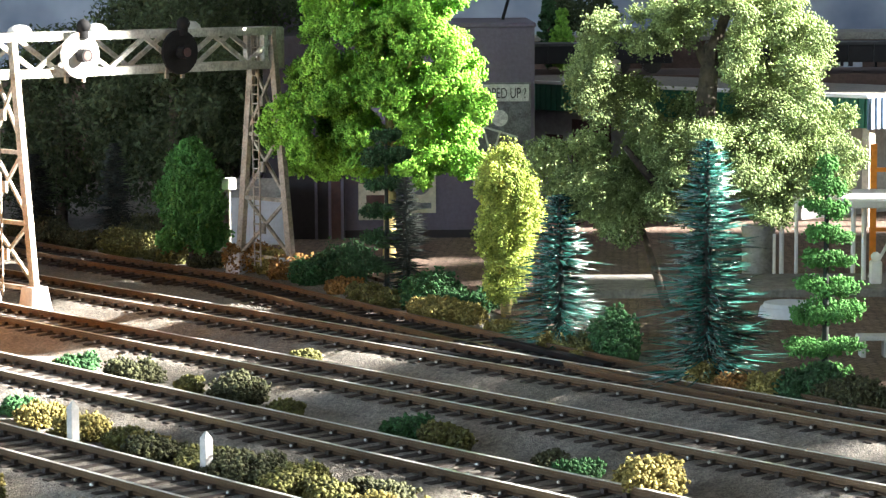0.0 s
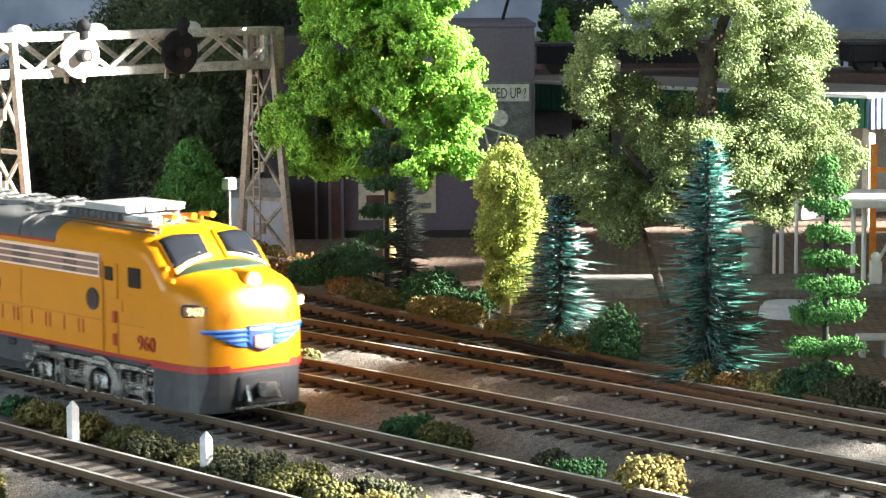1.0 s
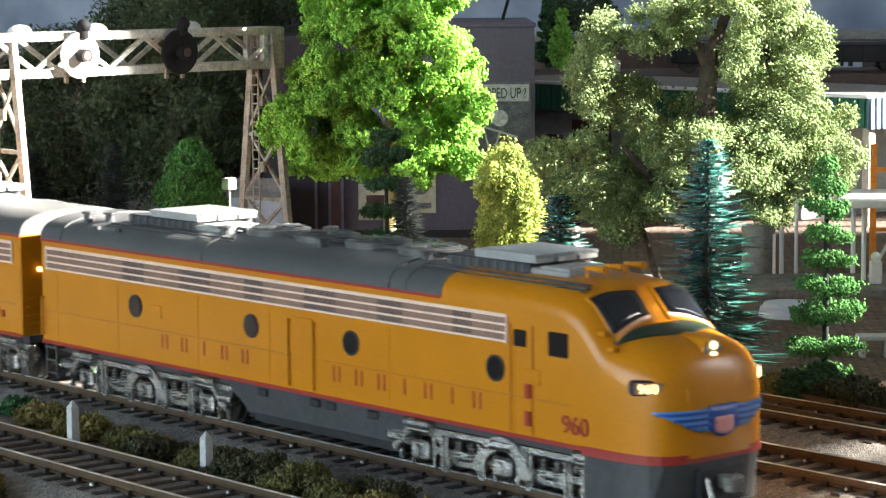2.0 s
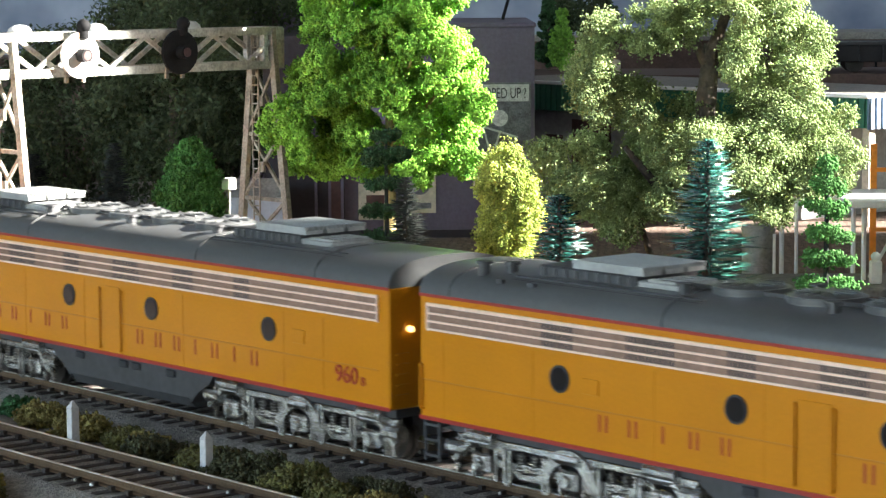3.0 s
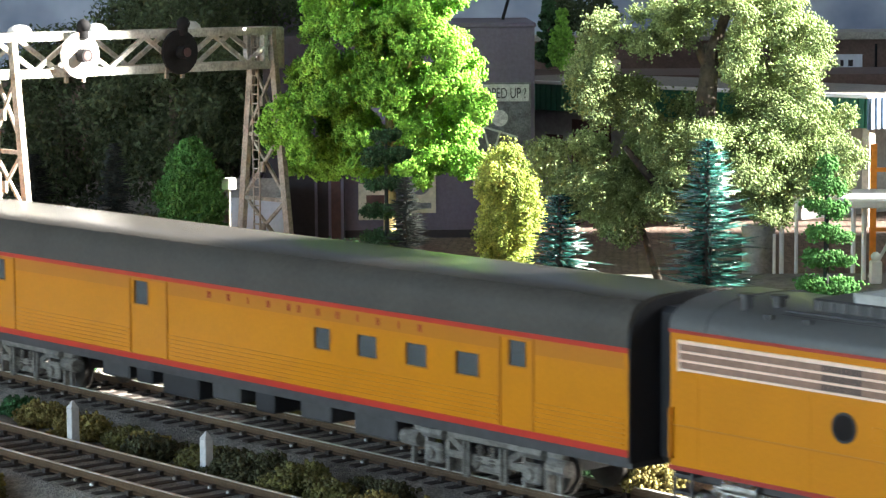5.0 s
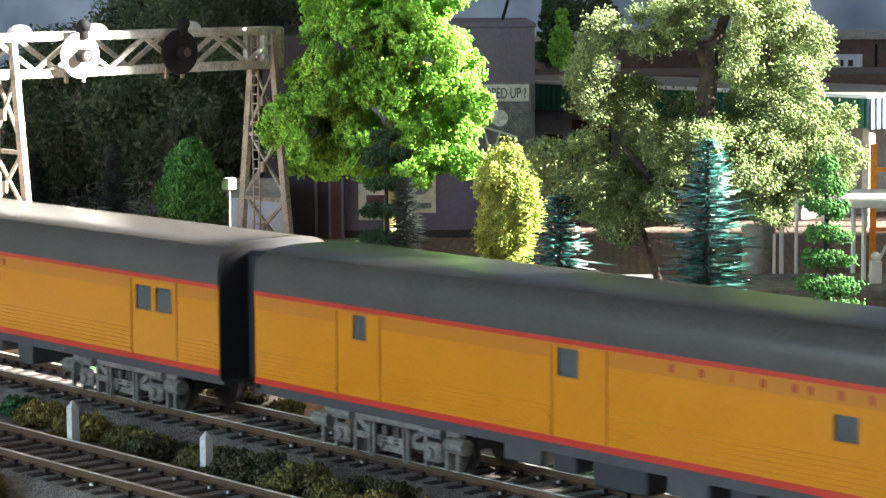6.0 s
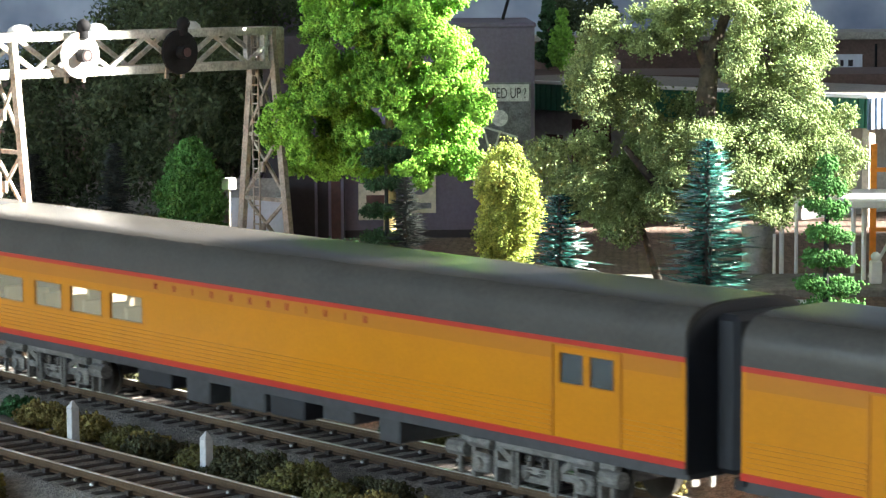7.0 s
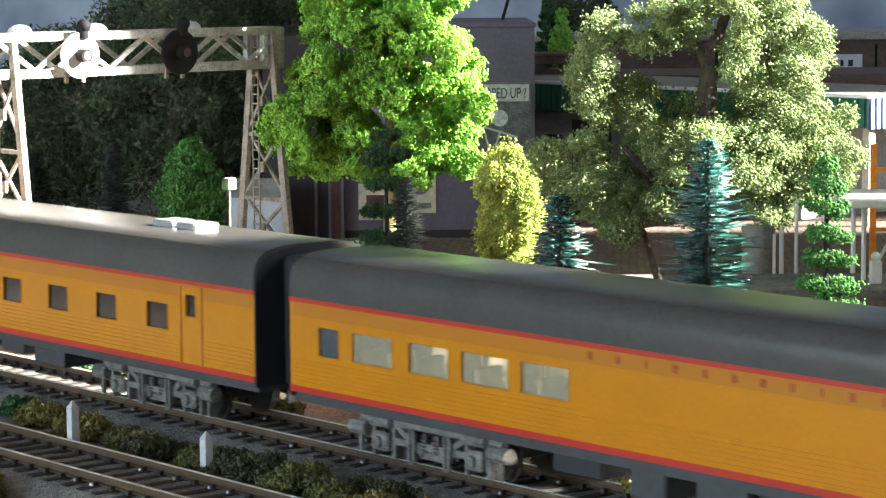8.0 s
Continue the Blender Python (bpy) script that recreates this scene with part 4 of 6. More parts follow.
def car(label, length, windows, doors, lettered, roof_boxes=(), pane_mat="car_glass"):
    """A streamlined car. windows: (x0, x1, z0, z1); doors: (x0, x1)."""
    t = thing("passenger_car", pose(0, 0, 0), label, "passenger car", "train")
    z0, z1 = 0.0138, 0.0366
    for s in (-1, 1):
        yo, yi = s * C2, s * (C2 - 0.0009)
        ya, yb = sorted((yo, yi))
        bm = bmesh.new()
        xs = sorted({0.0, length} | {x for w in windows for x in w[:2]})
        zs = sorted({z0, z1} | {z for w in windows for z in w[2:]})
        grid = [[bm.verts.new((x, yo, z)) for z in zs] for x in xs]
        for i in range(len(xs) - 1):
            for j in range(len(zs) - 1):
                mx, mz = (xs[i] + xs[i + 1]) / 2, (zs[j] + zs[j + 1]) / 2
                if not any(w[0] < mx < w[1] and w[2] < mz < w[3] for w in windows):
                    bm.faces.new((grid[i][j], grid[i + 1][j], grid[i + 1][j + 1], grid[i][j + 1]))
        ext = bmesh.ops.extrude_face_region(bm, geom=bm.faces[:])
        bmesh.ops.translate(bm, verts=[v for v in ext["geom"] if isinstance(v, bmesh.types.BMVert)], vec=(0, yi - yo, 0))
        bmesh.ops.recalc_face_normals(bm, faces=bm.faces[:])
        side = part("side_wall", bm, "yellow", t, "yellow car side pierced by windows")
        for w in windows:
            bm = bmesh.new()
            box(bm, w[0], w[1], *sorted((s * (C2 - 0.0006), s * (C2 - 0.0004))), w[2], w[3])
            # car_glass holds the sunlit interior's warm glow in its base colour
            glaze = "dim_glass" if w[1] - w[0] < 0.008 and pane_mat == "car_glass" else pane_mat
            part("window_pane", bm, glaze, side, "window pane with a warm sunlit glow in its colour" if glaze == "car_glass" else "dark window pane")
            bm = bmesh.new()
            for q in ((w[0] - 0.0003, w[0], w[2], w[3]), (w[1], w[1] + 0.0003, w[2], w[3])):
                box(bm, q[0], q[1], *sorted((yo, yo + s * 0.00015)), q[2], q[3])
            box(bm, w[0] - 0.0003, w[1] + 0.0003, *sorted((yo, yo + s * 0.00015)), w[3], w[3] + 0.0003)
            box(bm, w[0] - 0.0003, w[1] + 0.0003, *sorted((yo, yo + s * 0.00015)), w[2] - 0.0003, w[2])
            part("window_frame", bm, "letterboard", side)
        bm = bmesh.new()
        box(bm, 0.0, length, *sorted((yo, yo + s * 0.00025)), 0.0356, 0.0367)
        part("eave_stripe", bm, "red", t, "red stripe under the roof")
        bm = bmesh.new()
        box(bm, 0.0, length, *sorted((yo, yo + s * 0.00025)), 0.0138, 0.0153)
        part("sill_stripe", bm, "red", t, "red stripe along the sill")
        segs, x = [], 0.0012
        for d0, d1 in sorted(doors):
            segs.append((x, d0 - 0.0005))
            x = d1 + 0.0005
        segs.append((x, length - 0.0012))
        for k in range(6):
            bm = bmesh.new()
            z = 0.0163 + k * 0.00105
            for a, b in segs:
                if b > a:
                    box(bm, a, b, *sorted((yo, yo + s * 0.0003)), z - 0.00026, z + 0.00026)
            part("fluting", bm, "yellow", side)
        bm = bmesh.new()
        for a, b in segs:
            if b > a:
                box(bm, a, b, *sorted((yo, yo + s * 0.00012)), 0.0322, 0.0356)
        part("letterboard", bm, "letterboard", side, "darker amber letterboard")
        for d0, d1 in doors:
            bm = bmesh.new()
            for q in (d0, d1):
                box(bm, q - 0.0003, q + 0.0003, *sorted((yo, yo + s * 0.0003)), 0.0153, 0.0354)
            box(bm, d0, d1, *sorted((yo, yo + s * 0.0003)), 0.0350, 0.0355)
            part("door", bm, "letterboard", side, "amber door with raised edges")
    if lettered:
        paint_marks(t, (2, 2, 1, 2, 2), lettered[0], lettered[0] + 0.033, 0.0331, 0.0348, -C2 - 0.00018, w=0.0004)
        paint_marks(t, (2, 2, 2, 1, 2, 1, 2), lettered[1] - 0.045, lettered[1], 0.0331, 0.0348, -C2 - 0.00018, w=0.0004)
    bm = bmesh.new()
    r = ring(C2 + 0.0001, 0.0472, 0.0369, 0.0366, 3.9, 17)
    loft(bm, [(0.0, r), (length, r)])
    part("roof", bm, "car_roof", t, "smooth dark grey arched roof", smooth=True)
    for x in roof_boxes:
        bm = bmesh.new()
        box(bm, x, x + 0.009, -0.004, 0.004, 0.0465, 0.0488, 0.0005)
        part("roof_vent", bm, "silver", t, "bright roof ventilator")
    bm = bmesh.new()
    box(bm, 0.0005, length - 0.0005, -C2 + 0.001, C2 - 0.001, 0.0138, 0.0146)
    part("floor_pan", bm, "interior", t)
    for x in np.arange(0.022, length - 0.03, 0.0102):
        for y in (-0.0105, 0.0105):
            bm = bmesh.new()
            box(bm, x, x + 0.0052, y - 0.0040, y + 0.0040, 0.0146, 0.0190, 0.0005)
            box(bm, x, x + 0.0014, y - 0.0040, y + 0.0040, 0.0190, 0.0262, 0.0005)
            part("seat", bm, "interior", t)
    # ends with doors and diaphragms
    for x, s in ((0.0, -1), (length, 1)):
        bm = bmesh.new()
        rr = ring(C2 - 0.0002, 0.0470, 0.0369, 0.0125, 2.6, 13)
        a = x - 0.0004 if s == 1 else x - 0.0003
        loft(bm, [(a, rr), (a + 0.0007, rr)])
        e = part("end_wall", bm, "dark", t, "black car end")
        bm = bmesh.new()
        box(bm, *sorted((x, x + s * 0.0062)), -0.0095, 0.0095, 0.0120, 0.0448, 0.0012)
        part("diaphragm", bm, "dark", e, "black folded diaphragm")
        bm = bmesh.new()
        box(bm, *sorted((x - s * 0.002, x + s * 0.0073)), -0.0014, 0.0014, 0.0070, 0.0095)
        part("coupler", bm, "dark", e)
    # skirt and underfloor gear
    bm = bmesh.new()
    box(bm, 0.0, length, -0.0168, 0.0168, 0.0112, 0.0138)
    part("frame", bm, "under", t, "dark grey underframe")
    rnd = random.Random(int(length * 1e5) + len(windows))
    x = 0.086
    while x < length - 0.095:
        w = rnd.uniform(0.007, 0.017)
        d = rnd.uniform(0.0035, 0.0065)
        bm = bmesh.new()
        box(bm, x, x + w, -rnd.uniform(0.012, 0.0160), 0.012, 0.0112 - d, 0.0112, 0.0004)
        part("underfloor_box", bm, rnd.choice(("under", "dark")), t)
        x += w + rnd.uniform(0.003, 0.012)
    truck(t, 0.020, 0.076, (0.0315, 0.0645), "truck_grey", False)
    truck(t, length - 0.076, length - 0.020, (length - 0.0645, length - 0.0315), "truck_grey", False)
    return t


WIN = 0.0234, 0.0302
lead_unit = cab_unit()
booster = booster_unit()
baggage_dorm = car("yellow baggage dormitory car with few windows and doors", 0.2904,
                   [(0.0386, 0.0433, 0.0288, 0.0346), (0.1082, 0.1145, 0.0285, 0.0346), (0.1847, 0.1907, 0.0251, 0.0302), (0.2012, 0.2082, 0.0251, 0.0302), (0.2188, 0.2260, 0.0251, 0.0302),
                    (0.2362, 0.2438, 0.0251, 0.0302), (0.2537, 0.2592, 0.0290, 0.0346)], [(0.0323, 0.0483), (0.1062, 0.1230), (0.2508, 0.2615)], (0.142, 0.224), (), "dim_glass")
lounge = car("yellow streamlined lounge car with wide lit windows", 0.2924,
             [(0.0113, 0.0186, *WIN), (0.0240, 0.0384, *WIN), (0.0446, 0.0583, *WIN), (0.0628, 0.0781, *WIN), (0.0823, 0.0974, *WIN), (0.2556, 0.2627, 0.0272, 0.0336), (0.2647, 0.2718, 0.0272, 0.0336)],
             [(0.2533, 0.2740)], (0.104, 0.190))
sleeper = car("yellow streamlined sleeping car with square windows", 0.2924,
              [(x, x + 0.0093, 0.0231, 0.0297) for x in (0.030, 0.054, 0.078, 0.102, 0.126, 0.150, 0.1740, 0.1978, 0.2217, 0.2457)] + [(0.2633, 0.2673, 0.0275, 0.0330)],
              [(0.2610, 0.2702)], None, (0.228, 0.2385), "dark_glass")
# rear ends of the units at the moment when s = 0
CONSIST = ((lead_unit, -0.8178), (booster, -1.0615), (baggage_dorm, -1.3640), (lounge, -1.6717), (sleeper, -1.9787))


# ---- plants ----
def flat_mesh(name, v, f, mat, parent=None, label=""):
    """A mesh from numpy arrays of vertices and equal-sized faces."""
    me = bpy.data.meshes.new(name)
    k = f.shape[1]
    me.vertices.add(len(v))
    me.vertices.foreach_set("co", v.astype(np.float32).ravel())
    me.loops.add(f.size)
    me.loops.foreach_set("vertex_index", f.astype(np.int32).ravel())
    me.polygons.add(len(f))
    me.polygons.foreach_set("loop_start", np.arange(0, f.size, k, dtype=np.int32))
    me.polygons.foreach_set("loop_total", np.full(len(f), k, dtype=np.int32))
    me.update(calc_edges=True)
    me.validate()
    me.materials.append(M[mat])
    ob = new(name, me)
    if parent:
        ob.parent = parent
    return tagged(ob, label)


def icosa():
    g = (1 + 5 ** 0.5) / 2
    v = np.array([(-1, g, 0), (1, g, 0), (-1, -g, 0), (1, -g, 0), (0, -1, g), (0, 1, g), (0, -1, -g), (0, 1, -g), (g, 0, -1), (g, 0, 1), (-g, 0, -1), (-g, 0, 1)], float)
    f = np.array([(0, 11, 5), (0, 5, 1), (0, 1, 7), (0, 7, 10), (0, 10, 11), (1, 5, 9), (5, 11, 4), (11, 10, 2), (10, 7, 6), (7, 1, 8), (3, 9, 4), (3, 4, 2), (3, 2, 6), (3, 6, 8), (3, 8, 9),
                  (4, 9, 5), (2, 4, 11), (6, 2, 10), (8, 6, 7), (9, 8, 1)])
    return v / np.linalg.norm(v[0]), f


ICO_V, ICO_F = icosa()
OCT_V = np.array([(1, 0, 0), (-1, 0, 0), (0, 1, 0), (0, -1, 0), (0, 0, 1), (0, 0, -1)], float)
OCT_F = np.array([(0, 2, 4), (2, 1, 4), (1, 3, 4), (3, 0, 4), (2, 0, 5), (1, 2, 5), (3, 1, 5), (0, 3, 5)])
LEAF_V = np.array([(-1, 0, 0), (0, -0.45, 0.15), (1, 0, 0), (0, 0.45, 0.15)], float)
LEAF_F = np.array([(0, 1, 2, 3)])


def turns(rng, n):
    q = rng.normal(size=(n, 4))
    q /= np.linalg.norm(q, axis=1)[:, None]
    w, x, y, z = q.T
    return np.stack([1 - 2 * (y * y + z * z), 2 * (x * y - z * w), 2 * (x * z + y * w), 2 * (x * y + z * w), 1 - 2 * (x * x + z * z), 2 * (y * z - x * w),
                     2 * (x * z - y * w), 2 * (y * z + x * w), 1 - 2 * (x * x + y * y)], 1).reshape(n, 3, 3)


def strew(tv, tf, pos, size, rng, jitter=0.25):
    """Copies of a small shape at many places, each turned and dented at random."""
    n = len(pos)
    v = np.einsum("nij,kj->nki", turns(rng, n), tv) * (1 + jitter * rng.uniform(-1, 1, (n, len(tv), 1)))
    v = v * size[:, None, None] + pos[:, None, :]
    f = tf[None] + (np.arange(n) * len(tv))[:, None, None]
    return v.reshape(-1, 3), f.reshape(-1, tf.shape[1])


def shell(rng, n, lobes, thick=0.35):
    """Places near the surfaces of overlapping lobes (x, y, z, rx, ry, rz), kept out of their insides."""
    L = np.array(lobes, float)
    area = (L[:, 3] * L[:, 4] + L[:, 4] * L[:, 5] + L[:, 3] * L[:, 5])
    pick = rng.choice(len(L), n, p=area / area.sum())
    d = rng.normal(size=(n, 3))
    d /= np.linalg.norm(d, axis=1)[:, None]
    r = 1 - thick * rng.random(n) ** 1.5
    # uneven surface: bumps at two sizes
    w = np.sin(d @ rng.normal(size=(3, 6)) * 5 + pick[:, None] * 1.7).sum(1) * 0.075 + np.sin(d @ rng.normal(size=(3, 6)) * 13 + pick[:, None]).sum(1) * 0.05
    p = L[pick, :3] + d * (r + w)[:, None] * L[pick, 3:]
    keep = np.ones(n, bool)
    for k, l in enumerate(L):
        q = (((p - l[:3]) / l[3:]) ** 2).sum(1)
        keep &= (q > 0.45) | (pick == k)
    return p[keep]


def crown_lobes(rng, profile, count, height, lobe):
    """Lobes spread through a crown: profile(u) gives its half width at the part u of its height."""
    out = []
    for i in range(count):
        u = (i + 0.5) / count
        w = profile(u)
        a = i * 2.39996 + rng.uniform(-0.4, 0.4)
        r = w * (0.25 + 0.55 * rng.random() ** 0.5) if w > lobe else 0
        s = lobe * rng.uniform(0.75, 1.25) * min(1.0, 0.5 + w / (3 * lobe))
        out.append((r * math.cos(a), r * math.sin(a), u * height, s, s, s * rng.uniform(0.6, 0.85)))
    return out


def limbs(parent, mat, segs, label=""):
    bm = bmesh.new()
    for p0, p1, r0, r1 in segs:
        cyl(bm, p0, p1, r0, r1, seg=9)
    return part("trunk", bm, mat, parent, label, smooth=True)


def foam_tree(name, place, label, height, lobes, blobs, size, leaf, bark, trunk_segs, seed, group="layout trees", flakes=0, turn=0.0, thick=0.35, clump=0, spread=0.0):
    """A tree whose crown is many small foam crumbs, or flakes, on overlapping lobes."""
    rng = np.random.default_rng(seed)
    t = thing(name, pose(*place, 0, 0, turn), label, "tree", group)
    limbs(t, bark, trunk_segs)
    p = shell(rng, blobs // max(1, clump), lobes, thick)
    if clump:
        p = np.repeat(p, clump, axis=0) + rng.normal(size=(len(p) * clump, 3)) * spread
    if flakes:
        v, f = strew(LEAF_V, LEAF_F, p + rng.normal(size=p.shape) * size, size * rng.uniform(0.6, 1.5, len(p)), rng, 0.3)
        flat_mesh("crown", v, f, leaf, t)
    else:
        v, f = strew(OCT_V, OCT_F, p, size * rng.uniform(0.4, 1.4, len(p)), rng, 0.55)
        flat_mesh("crown", v, f, leaf, t)
    return t


def bristle_tree(place, label, height, radius, tiers, per, leaf, seed, base=0.1, droop=-0.12, tip=None):
    """A bottle-brush conifer: thin bristles in whorls round a twisted wire."""
    rng = np.random.default_rng(seed)
    t = thing("conifer", pose(*place), label, "tree", "layout trees")
    limbs(t, "needle_dark", [((0, 0, -0.002), (0, 0, height * 0.6), 0.0017, 0.0013), ((0, 0, height * 0.6), (0, 0, height), 0.0013, 0.0005)])
    n = tiers * per
    u = np.repeat((np.arange(tiers) + 0.5) / tiers, per) + rng.uniform(-0.4, 0.4, n) / tiers
    u = np.clip(u, 0, 1)
    a = rng.uniform(0, 2 * np.pi, n)
    ln = radius * (1 - u) ** 0.62 * rng.uniform(0.45, 1.10, n) * (0.86 + 0.14 * np.cos(u * tiers * 2.1)) + 0.002
    p0 = np.stack([np.zeros(n), np.zeros(n), height * (base + (1 - base) * u)], 1)
    dr = np.stack([np.cos(a), np.sin(a), droop + 0.30 * u + rng.normal(size=n) * 0.09], 1)
    dr /= np.linalg.norm(dr, axis=1)[:, None]
    # each bristle: three short tufts along a thin stem
    side = np.cross(dr, [0, 0, 1.0])
    side /= np.linalg.norm(side, axis=1)[:, None]
    up = np.cross(side, dr)
    vs, fs = [], []
    for k, (s0, s1, w) in enumerate(((0.0, 1.0, 0.00031), (0.40, 1.06, 0.00028))):
        jit = rng.normal(size=(n, 3)) * 0.07 * (k > 0)
        d2 = dr + jit
        a0 = p0 + dr * (ln * s0)[:, None]
        a1 = p0 + d2 * (ln * s1)[:, None]
        quad = np.stack([a0 + side * w, a0 - side * w * 0.5 + up * w, a0 - side * w * 0.5 - up * w, a1], 1)
        base_i = (np.arange(n) * 4 + k * n * 4)[:, None]
        vs.append(quad.reshape(-1, 3))
        for tri in ((0, 1, 3), (1, 2, 3), (2, 0, 3)):
            fs.append(base_i + np.array(tri)[None])
    flat_mesh("bristles", np.concatenate(vs), np.concatenate(fs), leaf, t)
    return t


def shrub(x, y, r, leaf, label, seed, h=0.8, z=None, crumbs=None, fine=1.0):
    rng = np.random.default_rng(seed)
    z = -0.0034 if z is None else z
    t = thing("shrub", pose(x, y, z), label, "shrub", "lineside shrubs")
    k = 5 + int(rng.integers(0, 4))
    lobes = [(r * 0.5 * math.cos(i * 2.4) * rng.uniform(0.6, 1.3), r * 0.5 * math.sin(i * 2.4) * rng.uniform(0.6, 1.3), r * h * rng.uniform(0.25, 0.65), r * rng.uniform(0.40, 0.62), r * rng.uniform(0.40, 0.62),
              r * h * rng.uniform(0.40, 0.60)) for i in range(k)]
    size = 0.00050 * fine
    n = crumbs or int(min(6500, 800 + 11 * (r / size) ** 2))
    p = shell(rng, n, lobes, 0.30)
    p = p + rng.normal(size=p.shape) * r * 0.055
    p = p[p[:, 2] > -0.002]
    v, f = strew(OCT_V, OCT_F, p, size * rng.uniform(0.5, 1.5, len(p)), rng, 0.55)
    flat_mesh("foliage", v, f, leaf, t)
    return t


def trees():
    G = -0.0034
    # the large bright-green tree
    rng = np.random.default_rng(3)
    lob = []
    # clusters as (across, up, half width, half height), each broken into lobes
    for cx, cz, rx, rz in ((-0.0376, 0.0546, 0.0111, 0.0133), (-0.0287, 0.0435, 0.0122, 0.0088), (-0.0155, 0.0413, 0.0133, 0.0077), (-0.0287, 0.0656, 0.0133, 0.0111), (-0.0111, 0.0546, 0.0155, 0.0111), (0.0066, 0.0435, 0.0133, 0.0088), (0.0221, 0.0457, 0.0122, 0.0077), (0.0111, 0.0590, 0.0155, 0.0111), (0.0243, 0.0634, 0.0133, 0.0122), (-0.0287, 0.0811, 0.0122, 0.0111), (-0.0133, 0.0789, 0.0133, 0.0111), (-0.0199, 0.0966, 0.0133, 0.0111), (0.0000, 0.0833, 0.0111, 0.0133), (0.0155, 0.0789, 0.0133, 0.0133), (0.0287, 0.0833, 0.0099, 0.0122), (-0.0088, 0.1032, 0.0155, 0.0111), (0.0088, 0.0966, 0.0133, 0.0111), (0.0199, 0.0988, 0.0111, 0.0088), (0.0022, 0.1143, 0.0199, 0.0088), (-0.0199, 0.1098, 0.0111, 0.0088), (0.0000, 0.0678, 0.0133, 0.0111), (0.0309, 0.0678, 0.0077, 0.0111), (0.0177, 0.1120, 0.0111, 0.0088), (0.0125, 0.0715, 0.0120, 0.0100)):
        for k in range(6):
            e = rng.uniform(-0.7, 0.7, 3)
            s0 = rng.uniform(0.34, 0.56)
            lob.append((cx + e[0] * rx, e[1] * 0.036, cz + e[2] * rz, rx * s0, 0.0100, rz * s0))
    foam_tree("deciduous_tree", (-0.7537, 0.2388, G), "large bright-green tree of clumped foam foliage", 0.12, lob, 170000, 0.00060, "leaf_light", "bark_pale",
              [((0, 0, 0), (0.001, 0, 0.05), 0.0028, 0.0020), ((0.001, 0, 0.05), (-0.001, 0.001, 0.105), 0.0020, 0.0010), ((0, 0, 0.045), (0.022, -0.008, 0.075), 0.0014, 0.0006),
               ((0, 0, 0.05), (-0.022, 0.006, 0.078), 0.0014, 0.0006), ((0, 0, 0.062), (0.010, -0.016, 0.085), 0.0012, 0.0005)], 11, thick=0.16, turn=49.3, clump=14, spread=0.00078)
    # the spreading olive tree
    lob = []
    rng = np.random.default_rng(8)
    for cx, cz, rx, rz in ((-0.0268, 0.0963, 0.0109, 0.0091), (-0.0322, 0.0836, 0.0109, 0.0109), (-0.0232, 0.0728, 0.0127, 0.0091), (-0.0413, 0.0565, 0.0118, 0.0081), (-0.0268, 0.0547, 0.0163, 0.0100), (-0.0195, 0.0438, 0.0127, 0.0091), (-0.0358, 0.0438, 0.0109, 0.0072), (-0.0141, 0.0655, 0.0081, 0.0072), (-0.0014, 0.1053, 0.0109, 0.0072), (0.0130, 0.1072, 0.0109, 0.0072), (-0.0087, 0.0999, 0.0072, 0.0081), (0.0239, 0.0999, 0.0109, 0.0100), (0.0167, 0.0891, 0.0109, 0.0091), (0.0311, 0.0891, 0.0109, 0.0109), (0.0275, 0.0764, 0.0127, 0.0091), (0.0076, 0.0691, 0.0145, 0.0081), (0.0221, 0.0619, 0.0163, 0.0091), (0.0366, 0.0637, 0.0109, 0.0109), (0.0438, 0.0565, 0.0063, 0.0072), (0.0130, 0.0510, 0.0145, 0.0063), (0.0293, 0.0492, 0.0127, 0.0072), (-0.0087, 0.0565, 0.0081, 0.0072), (-0.0051, 0.0456, 0.0091, 0.0054), (0.0221, 0.0420, 0.0072, 0.0036), (0.0058, 0.0619, 0.0109, 0.0072)):
        for k in range(11):
            e = rng.uniform(-0.85, 0.85, 3)
            q = rng.uniform(0.26, 0.58)
            lob.append((cx + e[0] * rx, e[1] * 0.034, cz + e[2] * rz, rx * q, 0.0150 * q, rz * q))
    t = foam_tree("deciduous_tree", (-0.5520, 0.2010, G), "broad olive-green tree with fine leaves and forked trunk", 0.12, lob, 200000, 0.00038, "leaf_olive", "bark",
                  [((0.004, 0, 0), (0.001, 0, 0.045), 0.0030, 0.0030), ((0.001, 0, 0.045), (0.002, 0, 0.075), 0.0030, 0.0032), ((0.002, 0, 0.075), (0.004, 0.002, 0.094), 0.0034, 0.0026),
                   ((0.003, 0, 0.090), (0.014, 0, 0.118), 0.0022, 0.0010), ((0.002, 0, 0.088), (-0.010, 0.004, 0.112), 0.0018, 0.0008), ((-0.006, 0, 0.040), (-0.024, -0.004, 0.062), 0.0020, 0.0009),
                   ((-0.008, 0, 0.030), (0.024, 0.002, 0.045), 0.0018, 0.0008), ((-0.010, 0, 0.010), (-0.020, -0.006, 0.040), 0.0016, 0.0008)], 12, turn=49.3, thick=0.45, clump=6, spread=0.00085)
    # the yellow-green poplar
    rng = np.random.default_rng(4)
    lob = crown_lobes(rng, lambda u: float(np.interp(u, (0, 0.15, 0.4, 0.65, 0.85, 1), (0.0028, 0.0060, 0.0095, 0.0105, 0.0085, 0.0042))), 90, 0.046, 0.0030)
